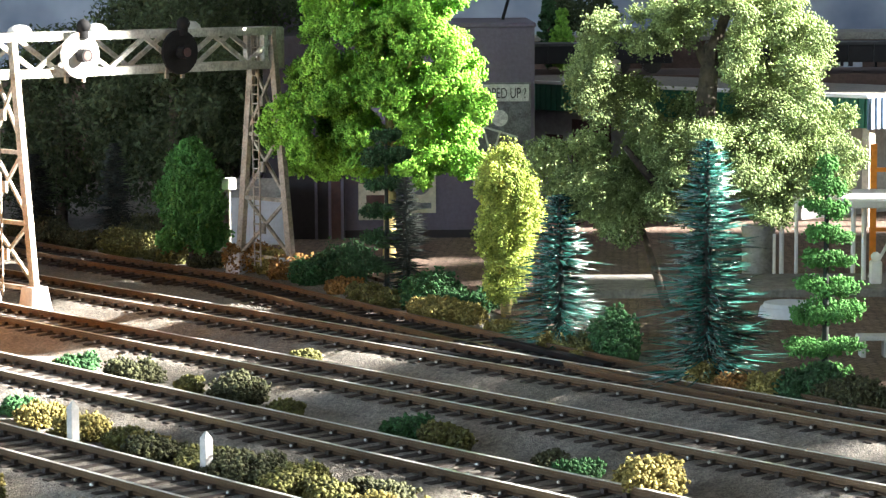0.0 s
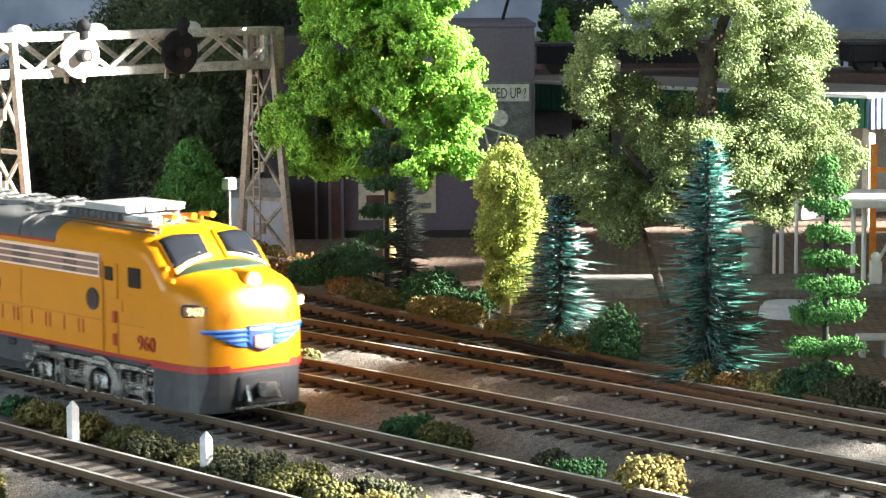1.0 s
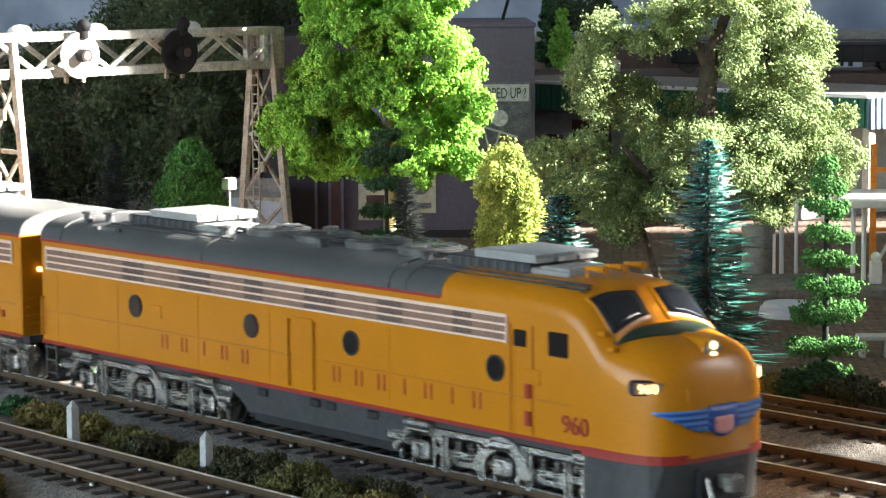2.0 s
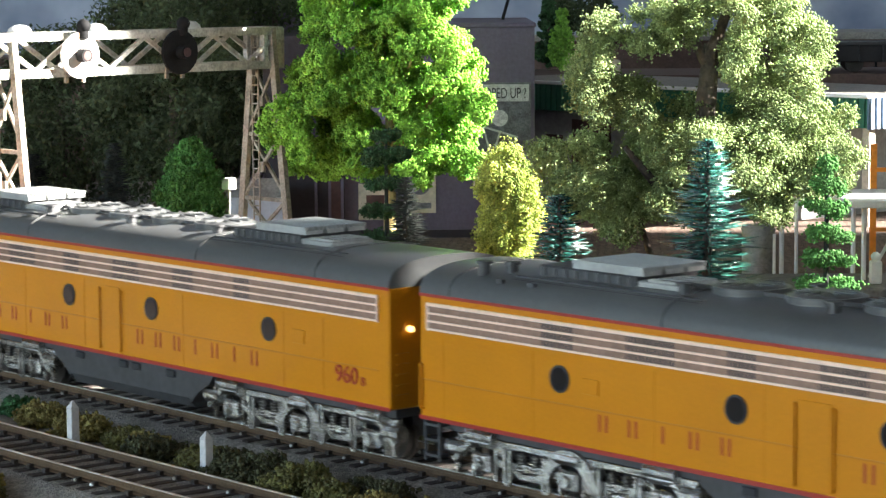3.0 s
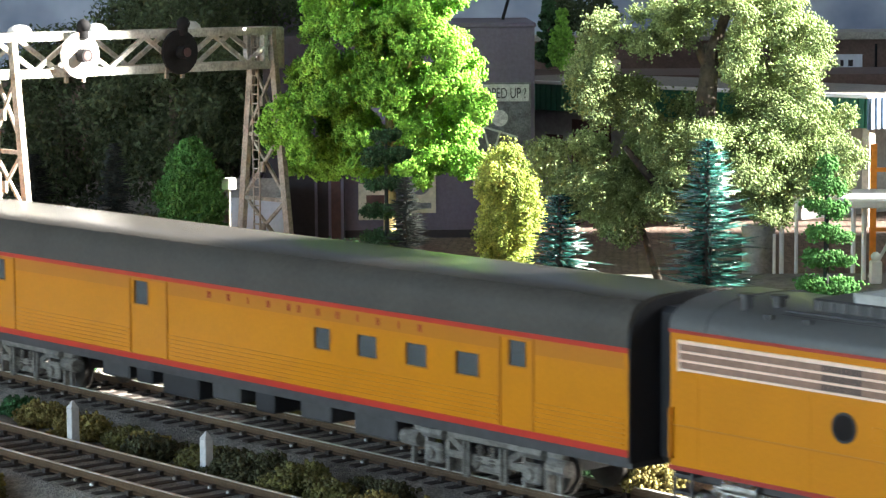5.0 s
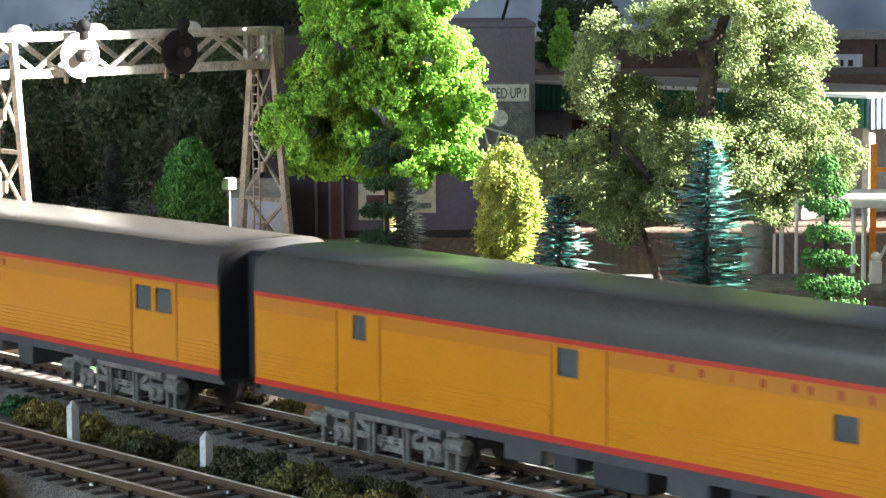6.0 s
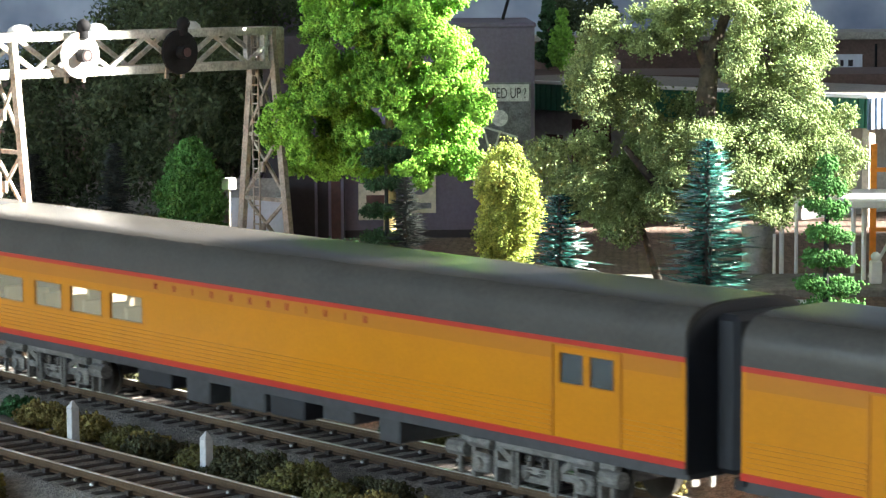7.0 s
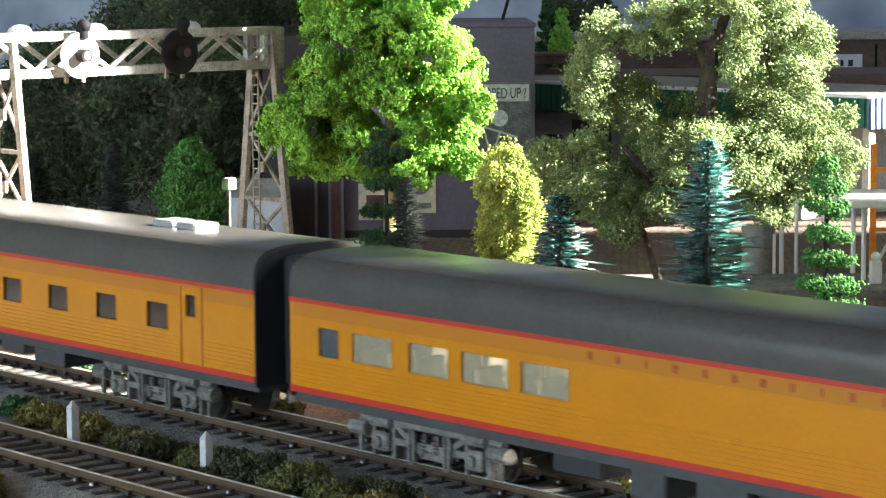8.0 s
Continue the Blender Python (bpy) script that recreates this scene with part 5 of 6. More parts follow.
    lob = [(x * k, y * k, z + 0.009, a * k, b * k, c * 1.8 * k) for (x, y, z, a, b, c), k in zip(lob, rng.uniform(0.7, 1.3, len(lob)))]
    foam_tree("poplar_tree", (-0.6302, 0.1885, G), "slender yellow-green tree of fine foam leaves", 0.06, lob, 80000, 0.00036, "leaf_yellow", "bark_pale",
              [((0, 0, 0), (0, 0, 0.05), 0.0016, 0.0006), ((0.001, 0, 0), (0.004, 0.002, 0.03), 0.0009, 0.0005), ((-0.001, 0, 0), (-0.004, -0.002, 0.03), 0.0009, 0.0005)], 13, clump=10, spread=0.00075)
    # bottle-brush conifers
    bristle_tree((-0.4826, 0.1312, G), "tall blue-green bottle-brush conifer", 0.0705, 0.0215, 32, 30, "needle_blue", 21, 0.06)
    bristle_tree((-0.5631, 0.1503, G), "blue-green bottle-brush conifer beside the turnout", 0.0490, 0.0205, 22, 30, "needle_blue", 22, 0.05)
    bristle_tree((-0.6824, 0.1881, G), "small dark bottle-brush conifer", 0.0450, 0.0115, 20, 24, "needle_dark", 23, 0.06)
    bristle_tree((-0.9075, 0.2130, G), "dark conifer in deep shade", 0.0450, 0.0120, 26, 26, "needle_dark", 24, 0.06)
    bristle_tree((-0.9600, 0.2050, G), "dark conifer in deep shade", 0.0380, 0.0140, 24, 26, "needle_dark", 25, 0.06)
    # tiered trees: flat pads of foliage on a bare stem
    for place, label, pads, leaf, seed in (
            ((-0.4555, 0.1503, G), "slim pine with flat pads of green foliage", ((0.006, 0.0080, 0.0022), (0.0130, 0.0112, 0.0026), (0.0230, 0.0108, 0.0030), (0.0300, 0.0095, 0.0026), (0.0375, 0.0078, 0.0028), (0.0450, 0.0070, 0.0028),
                                                                                         (0.0520, 0.0058, 0.0030), (0.0580, 0.0045, 0.0032), (0.0635, 0.0028, 0.0034)), "leaf_mid", 31),
            ((-0.7125, 0.2038, G), "dark slim tree with pads of deep green foliage", ((0.010, 0.0110, 0.0030), (0.0200, 0.0090, 0.0030), (0.0300, 0.0085, 0.0034), (0.0400, 0.0080, 0.0040), (0.0500, 0.0090, 0.0050), (0.058, 0.0060, 0.0040)), "leaf_dark", 32)):
        rng = np.random.default_rng(seed)
        lob = []
        for z, r, h in pads:
            for k in range(7):
                a = k * 0.9 + z * 900
                q = r * rng.uniform(0.35, 0.75)
                lob.append((q * math.cos(a), q * math.sin(a), z + rng.uniform(-0.0012, 0.0012), r * 0.40, r * 0.40, h * rng.uniform(0.22, 0.52)))
        foam_tree("pine_tree", place, label, 0.068, lob, 15000, 0.00044, leaf, "needle_dark", [((0, 0, 0), (0, 0, pads[-1][0]), 0.0011, 0.0005)], seed, clump=5, spread=0.0006)
    # the trees in the shade behind the signal gantry
    rng = np.random.default_rng(5)
    lob = crown_lobes(rng, lambda u: 0.0150 * (0.62 + 0.9 * u if u < 0.38 else 1.2 - 0.55 * u - 0.45 * u * u), 44, 0.0400, 0.0052)
    lob = [(x, y, z + 0.0095, a, b, c) for x, y, z, a, b, c in lob]
    foam_tree("conical_tree", (-0.8264, 0.1960, G), "conical deep-green foam tree", 0.055, lob, 34000, 0.00066, "leaf_mid", "bark", [((0, 0, 0), (0, 0, 0.045), 0.0014, 0.0006)], 33, clump=10, spread=0.0009)
    # leaf_dim puts part of these trees' shade into a darker olive colour
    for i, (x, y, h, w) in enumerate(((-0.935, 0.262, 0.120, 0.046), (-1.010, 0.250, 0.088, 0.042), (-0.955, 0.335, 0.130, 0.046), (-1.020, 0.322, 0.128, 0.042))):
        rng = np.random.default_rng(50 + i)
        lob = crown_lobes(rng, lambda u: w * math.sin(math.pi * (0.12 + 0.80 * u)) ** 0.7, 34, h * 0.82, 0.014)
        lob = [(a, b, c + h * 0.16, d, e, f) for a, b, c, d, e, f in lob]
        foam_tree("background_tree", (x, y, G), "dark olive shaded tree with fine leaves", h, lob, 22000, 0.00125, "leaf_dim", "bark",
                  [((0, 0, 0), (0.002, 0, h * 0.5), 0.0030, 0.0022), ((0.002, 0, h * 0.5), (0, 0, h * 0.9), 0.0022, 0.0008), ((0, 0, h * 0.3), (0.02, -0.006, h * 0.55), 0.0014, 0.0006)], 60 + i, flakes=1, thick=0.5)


trees()


def shrubs():
    rows = (
        # x, y, radius, kind, height
        (-0.640, 0.0230, 0.0060, "moss_green", 0.7), (-0.650, 0.0260, 0.0045, "moss_yellow", 0.6), (-0.615, 0.0270, 0.0080, "moss_dark", 0.8), (-0.590, 0.0285, 0.0050, "moss_olive", 0.8),
        (-0.567, 0.0300, 0.0085, "moss_dark", 0.8), (-0.610, 0.0860, 0.0050, "moss_olive", 0.8), (-0.538, 0.0240, 0.0055, "moss_olive", 0.7), (-0.488, 0.0260, 0.0075, "moss_green", 0.75),
        (-0.472, 0.0255, 0.0070, "moss_olive", 0.8), (-0.432, 0.0250, 0.0055, "moss_dark", 0.7), (-0.421, 0.0225, 0.0055, "moss_green", 0.7), (-0.3905, 0.0155, 0.0078, "moss_yellow", 0.95),
        (-0.3985, 0.0180, 0.0050, "moss_olive", 0.8),
        (-0.573, -0.0300, 0.0075, "moss_yellow", 0.7), (-0.590, -0.0270, 0.0060, "moss_green", 0.7), (-0.548, -0.0340, 0.0080, "moss_yellow", 0.7), (-0.522, -0.0320, 0.0055, "moss_yellow", 0.7),
        (-0.512, -0.0360, 0.0075, "moss_dark", 0.7), (-0.496, -0.0330, 0.0070, "moss_olive", 0.6), (-0.478, -0.0380, 0.0080, "moss_dark", 0.75), (-0.486, -0.0420, 0.0050, "moss_olive", 0.7),
        (-0.463, -0.0340, 0.0075, "moss_dark", 0.7), (-0.459, -0.0420, 0.0085, "moss_dark", 0.8), (-0.447, -0.0380, 0.0080, "moss_olive", 0.8), (-0.447, -0.0450, 0.0060, "moss_olive", 0.9),
        # the two yellow clumps in this row have sunlight put into their colour
        (-0.435, -0.0410, 0.0075, "moss_olive", 0.8), (-0.428, -0.0330, 0.0075, "moss_dark", 0.8), (-0.421, -0.0400, 0.0065, "moss_yellow", 0.7), (-0.412, -0.0360, 0.0060, "moss_yellow", 0.8),
        (-0.505, -0.0900, 0.0060, "moss_yellow", 0.7), (-0.497, -0.0930, 0.0050, "moss_olive", 0.7), (-0.530, -0.0320, 0.0060, "moss_olive", 0.7),
        # the bank behind the siding
        (-0.800, 0.2050, 0.0105, "moss_rust", 0.9), (-0.785, 0.2060, 0.0095, "moss_yellow", 0.9), (-0.768, 0.2030, 0.0100, "moss_rust", 0.9), (-0.752, 0.1990, 0.0090, "moss_green", 0.9),
        (-0.745, 0.2080, 0.0120, "leaf_dark", 1.1), (-0.722, 0.1900, 0.0070, "moss_rust", 0.7), (-0.700, 0.1830, 0.0070, "moss_olive", 0.7), (-0.683, 0.1780, 0.0080, "moss_olive", 0.7),
        (-0.668, 0.1860, 0.0120, "moss_green", 0.9), (-0.655, 0.1740, 0.0070, "moss_yellow", 0.7), (-0.645, 0.1720, 0.0070, "moss_yellow", 0.8), (-0.630, 0.1680, 0.0080, "moss_yellow", 0.8),
        (-0.650, 0.1890, 0.0100, "moss_green", 0.8), (-0.600, 0.1600, 0.0060, "moss_yellow", 0.7), (-0.585, 0.1560, 0.0060, "moss_olive", 0.7), (-0.563, 0.1480, 0.0070, "moss_yellow", 0.8),
        (-0.551, 0.1490, 0.0070, "moss_olive", 0.8), (-0.540, 0.1520, 0.0085, "moss_green", 1.6), (-0.534, 0.1460, 0.0060, "moss_green", 0.9), (-0.545, 0.1430, 0.0045, "moss_yellow", 0.7),
        (-0.481, 0.1270, 0.0050, "moss_yellow", 1.5), (-0.470, 0.1290, 0.0065, "moss_rust", 0.8), (-0.462, 0.1320, 0.0065, "moss_yellow", 0.9), (-0.450, 0.1370, 0.0090, "leaf_dark", 1.0),
        (-0.440, 0.1380, 0.0080, "moss_dark", 0.8), (-0.428, 0.1370, 0.0095, "moss_dark", 0.8), (-0.420, 0.1440, 0.0080, "leaf_dark", 0.8), (-0.412, 0.1400, 0.0080, "moss_dark", 0.8), (-0.402, 0.1450, 0.0085, "moss_green", 0.7),
        (-0.880, 0.2010, 0.0120, "moss_olive", 0.8), (-0.862, 0.2050, 0.0110, "moss_olive", 0.8), (-0.846, 0.2020, 0.0100, "moss_olive", 0.7), (-0.915, 0.2010, 0.0090, "moss_dark", 0.8), (-0.935, 0.1980, 0.0100, "moss_dark", 0.8),
        (-0.895, 0.2200, 0.0140, "moss_dark", 0.9), (-0.960, 0.2050, 0.0120, "moss_dark", 0.9), (-0.822, 0.2000, 0.0080, "moss_dark", 0.7),
    )
    words = dict(moss_green="green foam clump shrub", moss_yellow="straw-yellow foam clump shrub", moss_dark="dark olive foam clump shrub", moss_olive="olive foam clump shrub", moss_rust="rusty brown foam clump shrub", leaf_dark="deep green foam clump shrub")
    for i, (x, y, r, kind, h) in enumerate(rows):
        where = " on the bank behind the tracks" if y > 0.12 else " in the ballast between the tracks"
        shrub(x, y, r, kind, words[kind] + where, 100 + i, h, ground_height(x, y))


shrubs()


# ---- signal gantry ----
def gantry():
    t = thing("signal_gantry", pose(-0.7800, 0.150, -0.0034, 0, 0, 4.0), "weathered steel lattice signal gantry across the tracks", "signal gantry")
    S0, S1, H0, H1 = -0.075, 0.055, 0.0812, 0.0962      # span along y, under and over side of the beam

    def tower(y):
        zt = 0.0830
        L = lambda s, z: Vector((s * (0.0160 - 0.0095 * z / zt), y, z))
        bm = bmesh.new()
        box(bm, -0.0052, 0.0052, y - 0.0036, y + 0.0036, H1 - 0.0005, H1 + 0.0006)
        tw = part("tower", bm, "gantry", t, "tapering lattice tower")
        for s in (-1, 1):
            bm = bmesh.new()
            bar(bm, L(s, 0.0), L(s, H1), 0.0022, 0.0030)
            part("leg", bm, "gantry", tw)
        zs = (0.007, 0.030, 0.055, 0.0812)
        for a, b in zip(zs, zs[1:]):
            bm = bmesh.new()
            bar(bm, L(-1, a), L(1, b), 0.0011)
            bar(bm, L(1, a) + Vector((0, 0.0012, 0)), L(-1, b) + Vector((0, 0.0012, 0)), 0.0011)
            bar(bm, L(-1, a), L(1, a), 0.0015)
            part("bracing", bm, "gantry", tw)
        for k in range(3):
            m = (zs[k] + zs[k + 1]) / 2
            bm = bmesh.new()
            box(bm, -0.0016, 0.0016, y - 0.0018, y - 0.0008, m - 0.0020, m + 0.0020)
            part("gusset", bm, "gantry", tw)
        bm = bmesh.new()
        for s in (-1, 1):
            bar(bm, (s * 0.0018, y - 0.004, 0.004), (s * 0.0018, y - 0.004, H1), 0.0005)
        for i in range(24):
            z = 0.006 + i * 0.0036
            bar(bm, (-0.0018, y - 0.004, z), (0.0018, y - 0.004, z), 0.0005)
        part("ladder", bm, "gantry", tw, "narrow steel ladder")
        for s in (-1, 1):
            bm = bmesh.new()
            bmesh.ops.create_cone(bm, cap_ends=True, segments=4, radius1=0.0062, radius2=0.0046, depth=0.009, matrix=pose(s * 0.0152, y, 0.0035, 0, 0, 45))
            part("footing", bm, "concrete", tw, "pale concrete footing")
    tower(S0 + 0.006)
    tower(S1 - 0.004)
    # lattice beam: four chords and zigzag faces
    bm = bmesh.new()
    box(bm, -0.0062, 0.0062, S1 - 0.0012, S1 + 0.0012, H0, H1)
    beam = part("beam", bm, "beam_grey", t, "long lattice beam")
    for x in (-0.005, 0.005):
        for z in (H0 + 0.001, H1 - 0.001):
            bm = bmesh.new()
            bar(bm, (x, S0 - 0.05, z), (x, S1 + 0.001, z), 0.0026, 0.0030)
            part("chord", bm, "beam_grey", beam)
    n = 11
    for x in (-0.005, 0.005):
        for i in range(n):
            y0 = S0 - 0.05 + (S1 - S0 + 0.05) * i / n
            y1 = S0 - 0.05 + (S1 - S0 + 0.05) * (i + 1) / n
            bm = bmesh.new()
            za, zb = (H0 + 0.002, H1 - 0.002) if (i + (x > 0)) % 2 else (H1 - 0.002, H0 + 0.002)
            bar(bm, (x, y0, za), (x, y1, zb), 0.0013, 0.0016)
            part("lattice_bar", bm, "beam_grey", beam)
    bm = bmesh.new()
    for x in (-0.005, 0.005):
        box(bm, x - 0.0014, x + 0.0014, S1 - 0.003, S1 + 0.0015, H0 - 0.0005, H1)
        box(bm, x - 0.0012, x + 0.0012, S1 - 0.0085, S1 - 0.0065, H0 - 0.0005, H1)
    box(bm, -0.005, 0.005, S1 - 0.002, S1 + 0.001, H1 - 0.002, H1)
    part("end_frame", bm, "beam_grey", beam)
    # searchlight signals with round backing plates; sun glare on the first is painted white
    for y, face, words in ((-0.0430, "white", "round searchlight signal head with sun glare painted white"), (0.0025, "signal", "round black searchlight signal head")):
        bm = bmesh.new()
        cyl(bm, (-0.0006, 0, 0), (0.0006, 0, 0), 0.0082, seg=36)
        s = part("signal_head", bm, face, t, words, smooth=True)
        s.matrix_basis = pose(0.0095, y, 0.0884)
        bm = bmesh.new()
        cyl(bm, (0.0006, 0, 0), (0.0045, 0, 0), 0.0024, seg=20)
        part("hood", bm, "signal", s, smooth=True)
        bm = bmesh.new()
        cyl(bm, (0.0045, 0, 0), (0.0047, 0, 0), 0.0017, seg=20)
        part("lens", bm, "maroon", s, "dull red signal lens", smooth=True)
        bm = bmesh.new()
        cyl(bm, (0, 0.0015, 0.0060), (0, 0.0015, 0.0105), 0.0021, seg=14)
        bmesh.ops.create_icosphere(bm, subdivisions=2, radius=0.0026, matrix=Matrix.Translation((0.0005, 0.0015, 0.0105)))
        part("relay_case", bm, "signal", s, smooth=True)
        bm = bmesh.new()
        for q in (-0.004, 0.0035):
            bar(bm, (-0.003, q, -0.004), (-0.003, q, -0.0098), 0.0012)
        bar(bm, (-0.0035, 0, -0.006), (-0.0005, 0, 0), 0.002)
        part("bracket", bm, "gantry", s)
    for y in (-0.0285, 0.0150, -0.062):
        s = thing("junction_box", pose(-0.7800 - 0.07 * y, 0.150 + y, H1 - 0.0034), "small rounded junction box on the beam", "junction box")
        bm = bmesh.new()
        bmesh.ops.create_icosphere(bm, subdivisions=2, radius=0.0036, matrix=Matrix.Diagonal((1, 1.3, 0.75, 1)) @ Matrix.Translation((0, 0, 0.001)))
        part("case", bm, "concrete", s, smooth=True)


gantry()


def marker_post(x, y, h):
    t = thing("marker_post", pose(x, y, ground_height(x, y)), "small white concrete lineside post with pointed top", "marker post", "lineside posts")
    bm = bmesh.new()
    w = 0.00118
    box(bm, -w, w, -w, w, 0, h, 0.0002)
    part("post", bm, "concrete", t)
    bm = bmesh.new()
    bmesh.ops.create_cone(bm, cap_ends=True, segments=4, radius1=w * 1.41, radius2=0.0001, depth=0.0018, matrix=pose(0, 0, h + 0.0009, 0, 0, 45))
    part("pointed_top", bm, "concrete", t)


marker_post(-0.5265, -0.0500, 0.0098)
marker_post(-0.4780, -0.0440, 0.0090)


# ---- town: a frame of its own, a: along the street, d: away from the camera ----
TOWN = Matrix.Translation((0.0, -0.3808, 0.0)) @ Matrix.Rotation(radians(49.344), 4, "Z")


def town_thing(name, a, d, z, label, category, group="", turn=0.0, kind=""):
    return thing(name, TOWN @ pose(a, d, z, 0, 0, turn), label, category, group, kind)


def town():
    G = -0.0034
    # plum-coloured store
    b = town_thing("store_building", 0, 1.10, G, "plum-painted flat-roofed store with faded wall signs", "building")
    bm = bmesh.new()
    box(bm, -0.0430, 0.0405, 0.0, 0.12, 0, 0.0930)
    w = part("wall", bm, "purple", b, "plum-painted wall")
    bm = bmesh.new()
    box(bm, -0.0430, 0.0412, -0.0012, 0.12, 0.0930, 0.0950, 0.0004)
    part("coping", bm, "purple", b)
    bm = bmesh.new()
    box(bm, -0.0430, 0.0408, -0.0010, 0.0, 0.0, 0.0045)
    part("plinth", bm, "purple_dark", b)
    bm = bmesh.new()
    box(bm, -0.0780, -0.0430, -0.004, 0.12, 0, 0.0900)
    w2 = part("wing", bm, "purple_dark", b, "dark siding wing with a doorway")
    for x in (-0.0560, -0.0500, -0.0445):
        bm = bmesh.new()
        box(bm, x, x + 0.0012, -0.0052, -0.004, 0.0, 0.028)
        part("door_frame", bm, "purple", w2)
    bm = bmesh.new()
    box(bm, -0.0498, -0.0447, -0.0046, -0.004, 0.001, 0.0265)
    part("door", bm, "maroon", w2, "dark maroon door")
    bm = bmesh.new()
    box(bm, -0.0370, -0.0230, -0.0008, 0.0, 0.0090, 0.0250)
    wi = part("shop_window", bm, "cream", w, "shop window with cream posters")
    bm = bmesh.new()
    box(bm, -0.0335, -0.0255, -0.0016, -0.0008, 0.0110, 0.0200)
    part("poster", bm, "maroon", wi)
    bm = bmesh.new()
    box(bm, -0.0160, -0.0030, -0.0008, 0.0, 0.0120, 0.0300)
    po = part("poster", bm, "cream", w, "faded cream wall poster")
    bm = bmesh.new()
    cyl(bm, (-0.0100, -0.0012, 0.0245), (-0.0100, -0.0008, 0.0245), 0.0045, seg=20)
    box(bm, -0.0150, -0.0050, -0.0011, -0.0008, 0.0140, 0.0165)
    part("poster_print", bm, "sign_grey", po)
    # painted wall sign
    bm = bmesh.new()
    box(bm, 0.0150, 0.0388, -0.0008, 0.0, 0.0400, 0.0690)
    sg = part("wall_sign", bm, "sign_grey", w, "weathered dark painted sign board")
    bm = bmesh.new()
    box(bm, 0.0158, 0.0380, -0.0012, -0.0008, 0.0608, 0.0682)
    hd = part("sign_header", bm, "sign_white", sg, "pale header panel")
    lettering("sign_words", "OPED UP ?", 0.0066, pose(0.0276, -0.0013, 0.0622) @ SIDE @ Matrix.Diagonal((0.60, 1, 1, 1)), "purple_dark", hd)
    bm = bmesh.new()
    cyl(bm, (0.0252, -0.0012, 0.0535), (0.0252, -0.0008, 0.0535), 0.0036, seg=24)
    part("sign_disc", bm, "sign_white", sg, "pale round emblem")
    for x in np.arange(0.0165, 0.0380, 0.0022):
        bm = bmesh.new()
        box(bm, x, x + 0.0004, -0.0011, -0.0008, 0.0405, 0.0600)
        part("batten", bm, "sign_grey", sg)
    bm = bmesh.new()
    bar(bm, (0.0180, -0.0011, 0.0500), (0.0215, -0.0011, 0.0350), 0.0016, 0.0008)
    bar(bm, (0.0255, -0.0011, 0.0480), (0.0215, -0.0011, 0.0350), 0.0016, 0.0008)
    bar(bm, (0.0172, -0.0011, 0.0500), (0.0330, -0.0011, 0.0450), 0.0010, 0.0008)
    part("sign_mark", bm, "sign_white", sg, "large pale angular mark")
    bm = bmesh.new()
    box(bm, 0.0135, 0.0215, -0.0010, 0.0, 0.0200, 0.0385)
    part("lower_poster", bm, "cream", w, "yellowed notice below the sign")
    # rooftop billboard seen from below
    bb = town_thing("billboard", 0.0100, 1.16, 0.0913, "pale rooftop billboard on dark struts", "billboard")
    bm = bmesh.new()
    box(bm, -0.026, 0.024, -0.001, 0.001, 0.011, 0.036)
    part("panel", bm, "teal", bb, "pale teal panel")
    bm = bmesh.new()
    box(bm, -0.026, 0.025, -0.003, 0.003, 0.0098, 0.011)
    part("catwalk", bm, "sign_white", bb)
    for x in (-0.02, 0.018):
        bm = bmesh.new()
        bar(bm, (x, 0, 0.0005), (x + 0.003, 0, 0.011), 0.0015)
        part("strut", bm, "signal", bb)
    # window block behind the wing
    s = town_thing("row_house", -0.0650, 1.26, G, "plum row house with tall dark windows", "building")
    bm = bmesh.new()
    box(bm, -0.040, 0.045, 0, 0.08, 0, 0.150)
    wl = part("wall", bm, "purple", s)
    for x in (-0.030, -0.012, 0.006, 0.024):
        for z in (0.100, 0.125):
            bm = bmesh.new()
            box(bm, x, x + 0.0125, -0.0006, 0.0, z, z + 0.019)
            wn = part("window", bm, "dark_glass", wl, "dark window")
            bm = bmesh.new()
            box(bm, x, x + 0.0125, -0.0012, -0.0006, z + 0.009, z + 0.0098)
            box(bm, x - 0.001, x + 0.0135, -0.0018, 0.0, z - 0.001, z)
            part("sash", bm, "sign_white", wn)
    # filling station with a corrugated fascia
    st = thing("filling_station", TOWN @ pose(0.0485, 1.30, G, 0, 0, -50.0), "low white station with green corrugated fascia", "building")
    LEN = 0.2220
    bm = bmesh.new()
    box(bm, -0.060, LEN - 0.045, 0.004, 0.09, 0, 0.0450)
    w = part("wall", bm, "stucco", st, "white stucco wall")
    bm = bmesh.new()
    box(bm, -0.060, LEN, 0.0, 0.094, 0.0460, 0.0595)
    fa = part("fascia", bm, "fascia", st, "green corrugated fascia")
    for i in range(70):
        x = -0.059 + i * 0.0041
        if x < LEN - 0.001:
            bm = bmesh.new()
            box(bm, x, x + 0.0012, -0.0008, 0.0, 0.0463, 0.0592)
            part("rib", bm, "fascia", fa)
    bm = bmesh.new()
    box(bm, LEN, LEN + 0.0008, 0.0, 0.094, 0.0455, 0.0600)
    ef = part("end_fascia", bm, "fascia_blue", st, "pale blue end fascia")
    for i in range(23):
        bm = bmesh.new()
        box(bm, LEN + 0.0008, LEN + 0.0018, 0.001 + i * 0.0041, 0.0026 + i * 0.0041, 0.0458, 0.0597)
        part("rib", bm, "fascia_pale", ef)
    for y in (0.006, 0.045, 0.088):
        bm = bmesh.new()
        box(bm, LEN - 0.006, LEN - 0.002, y - 0.002, y + 0.002, 0, 0.0460)
        part("post", bm, "cream", st, "cream canopy post")
    bm = bmesh.new()
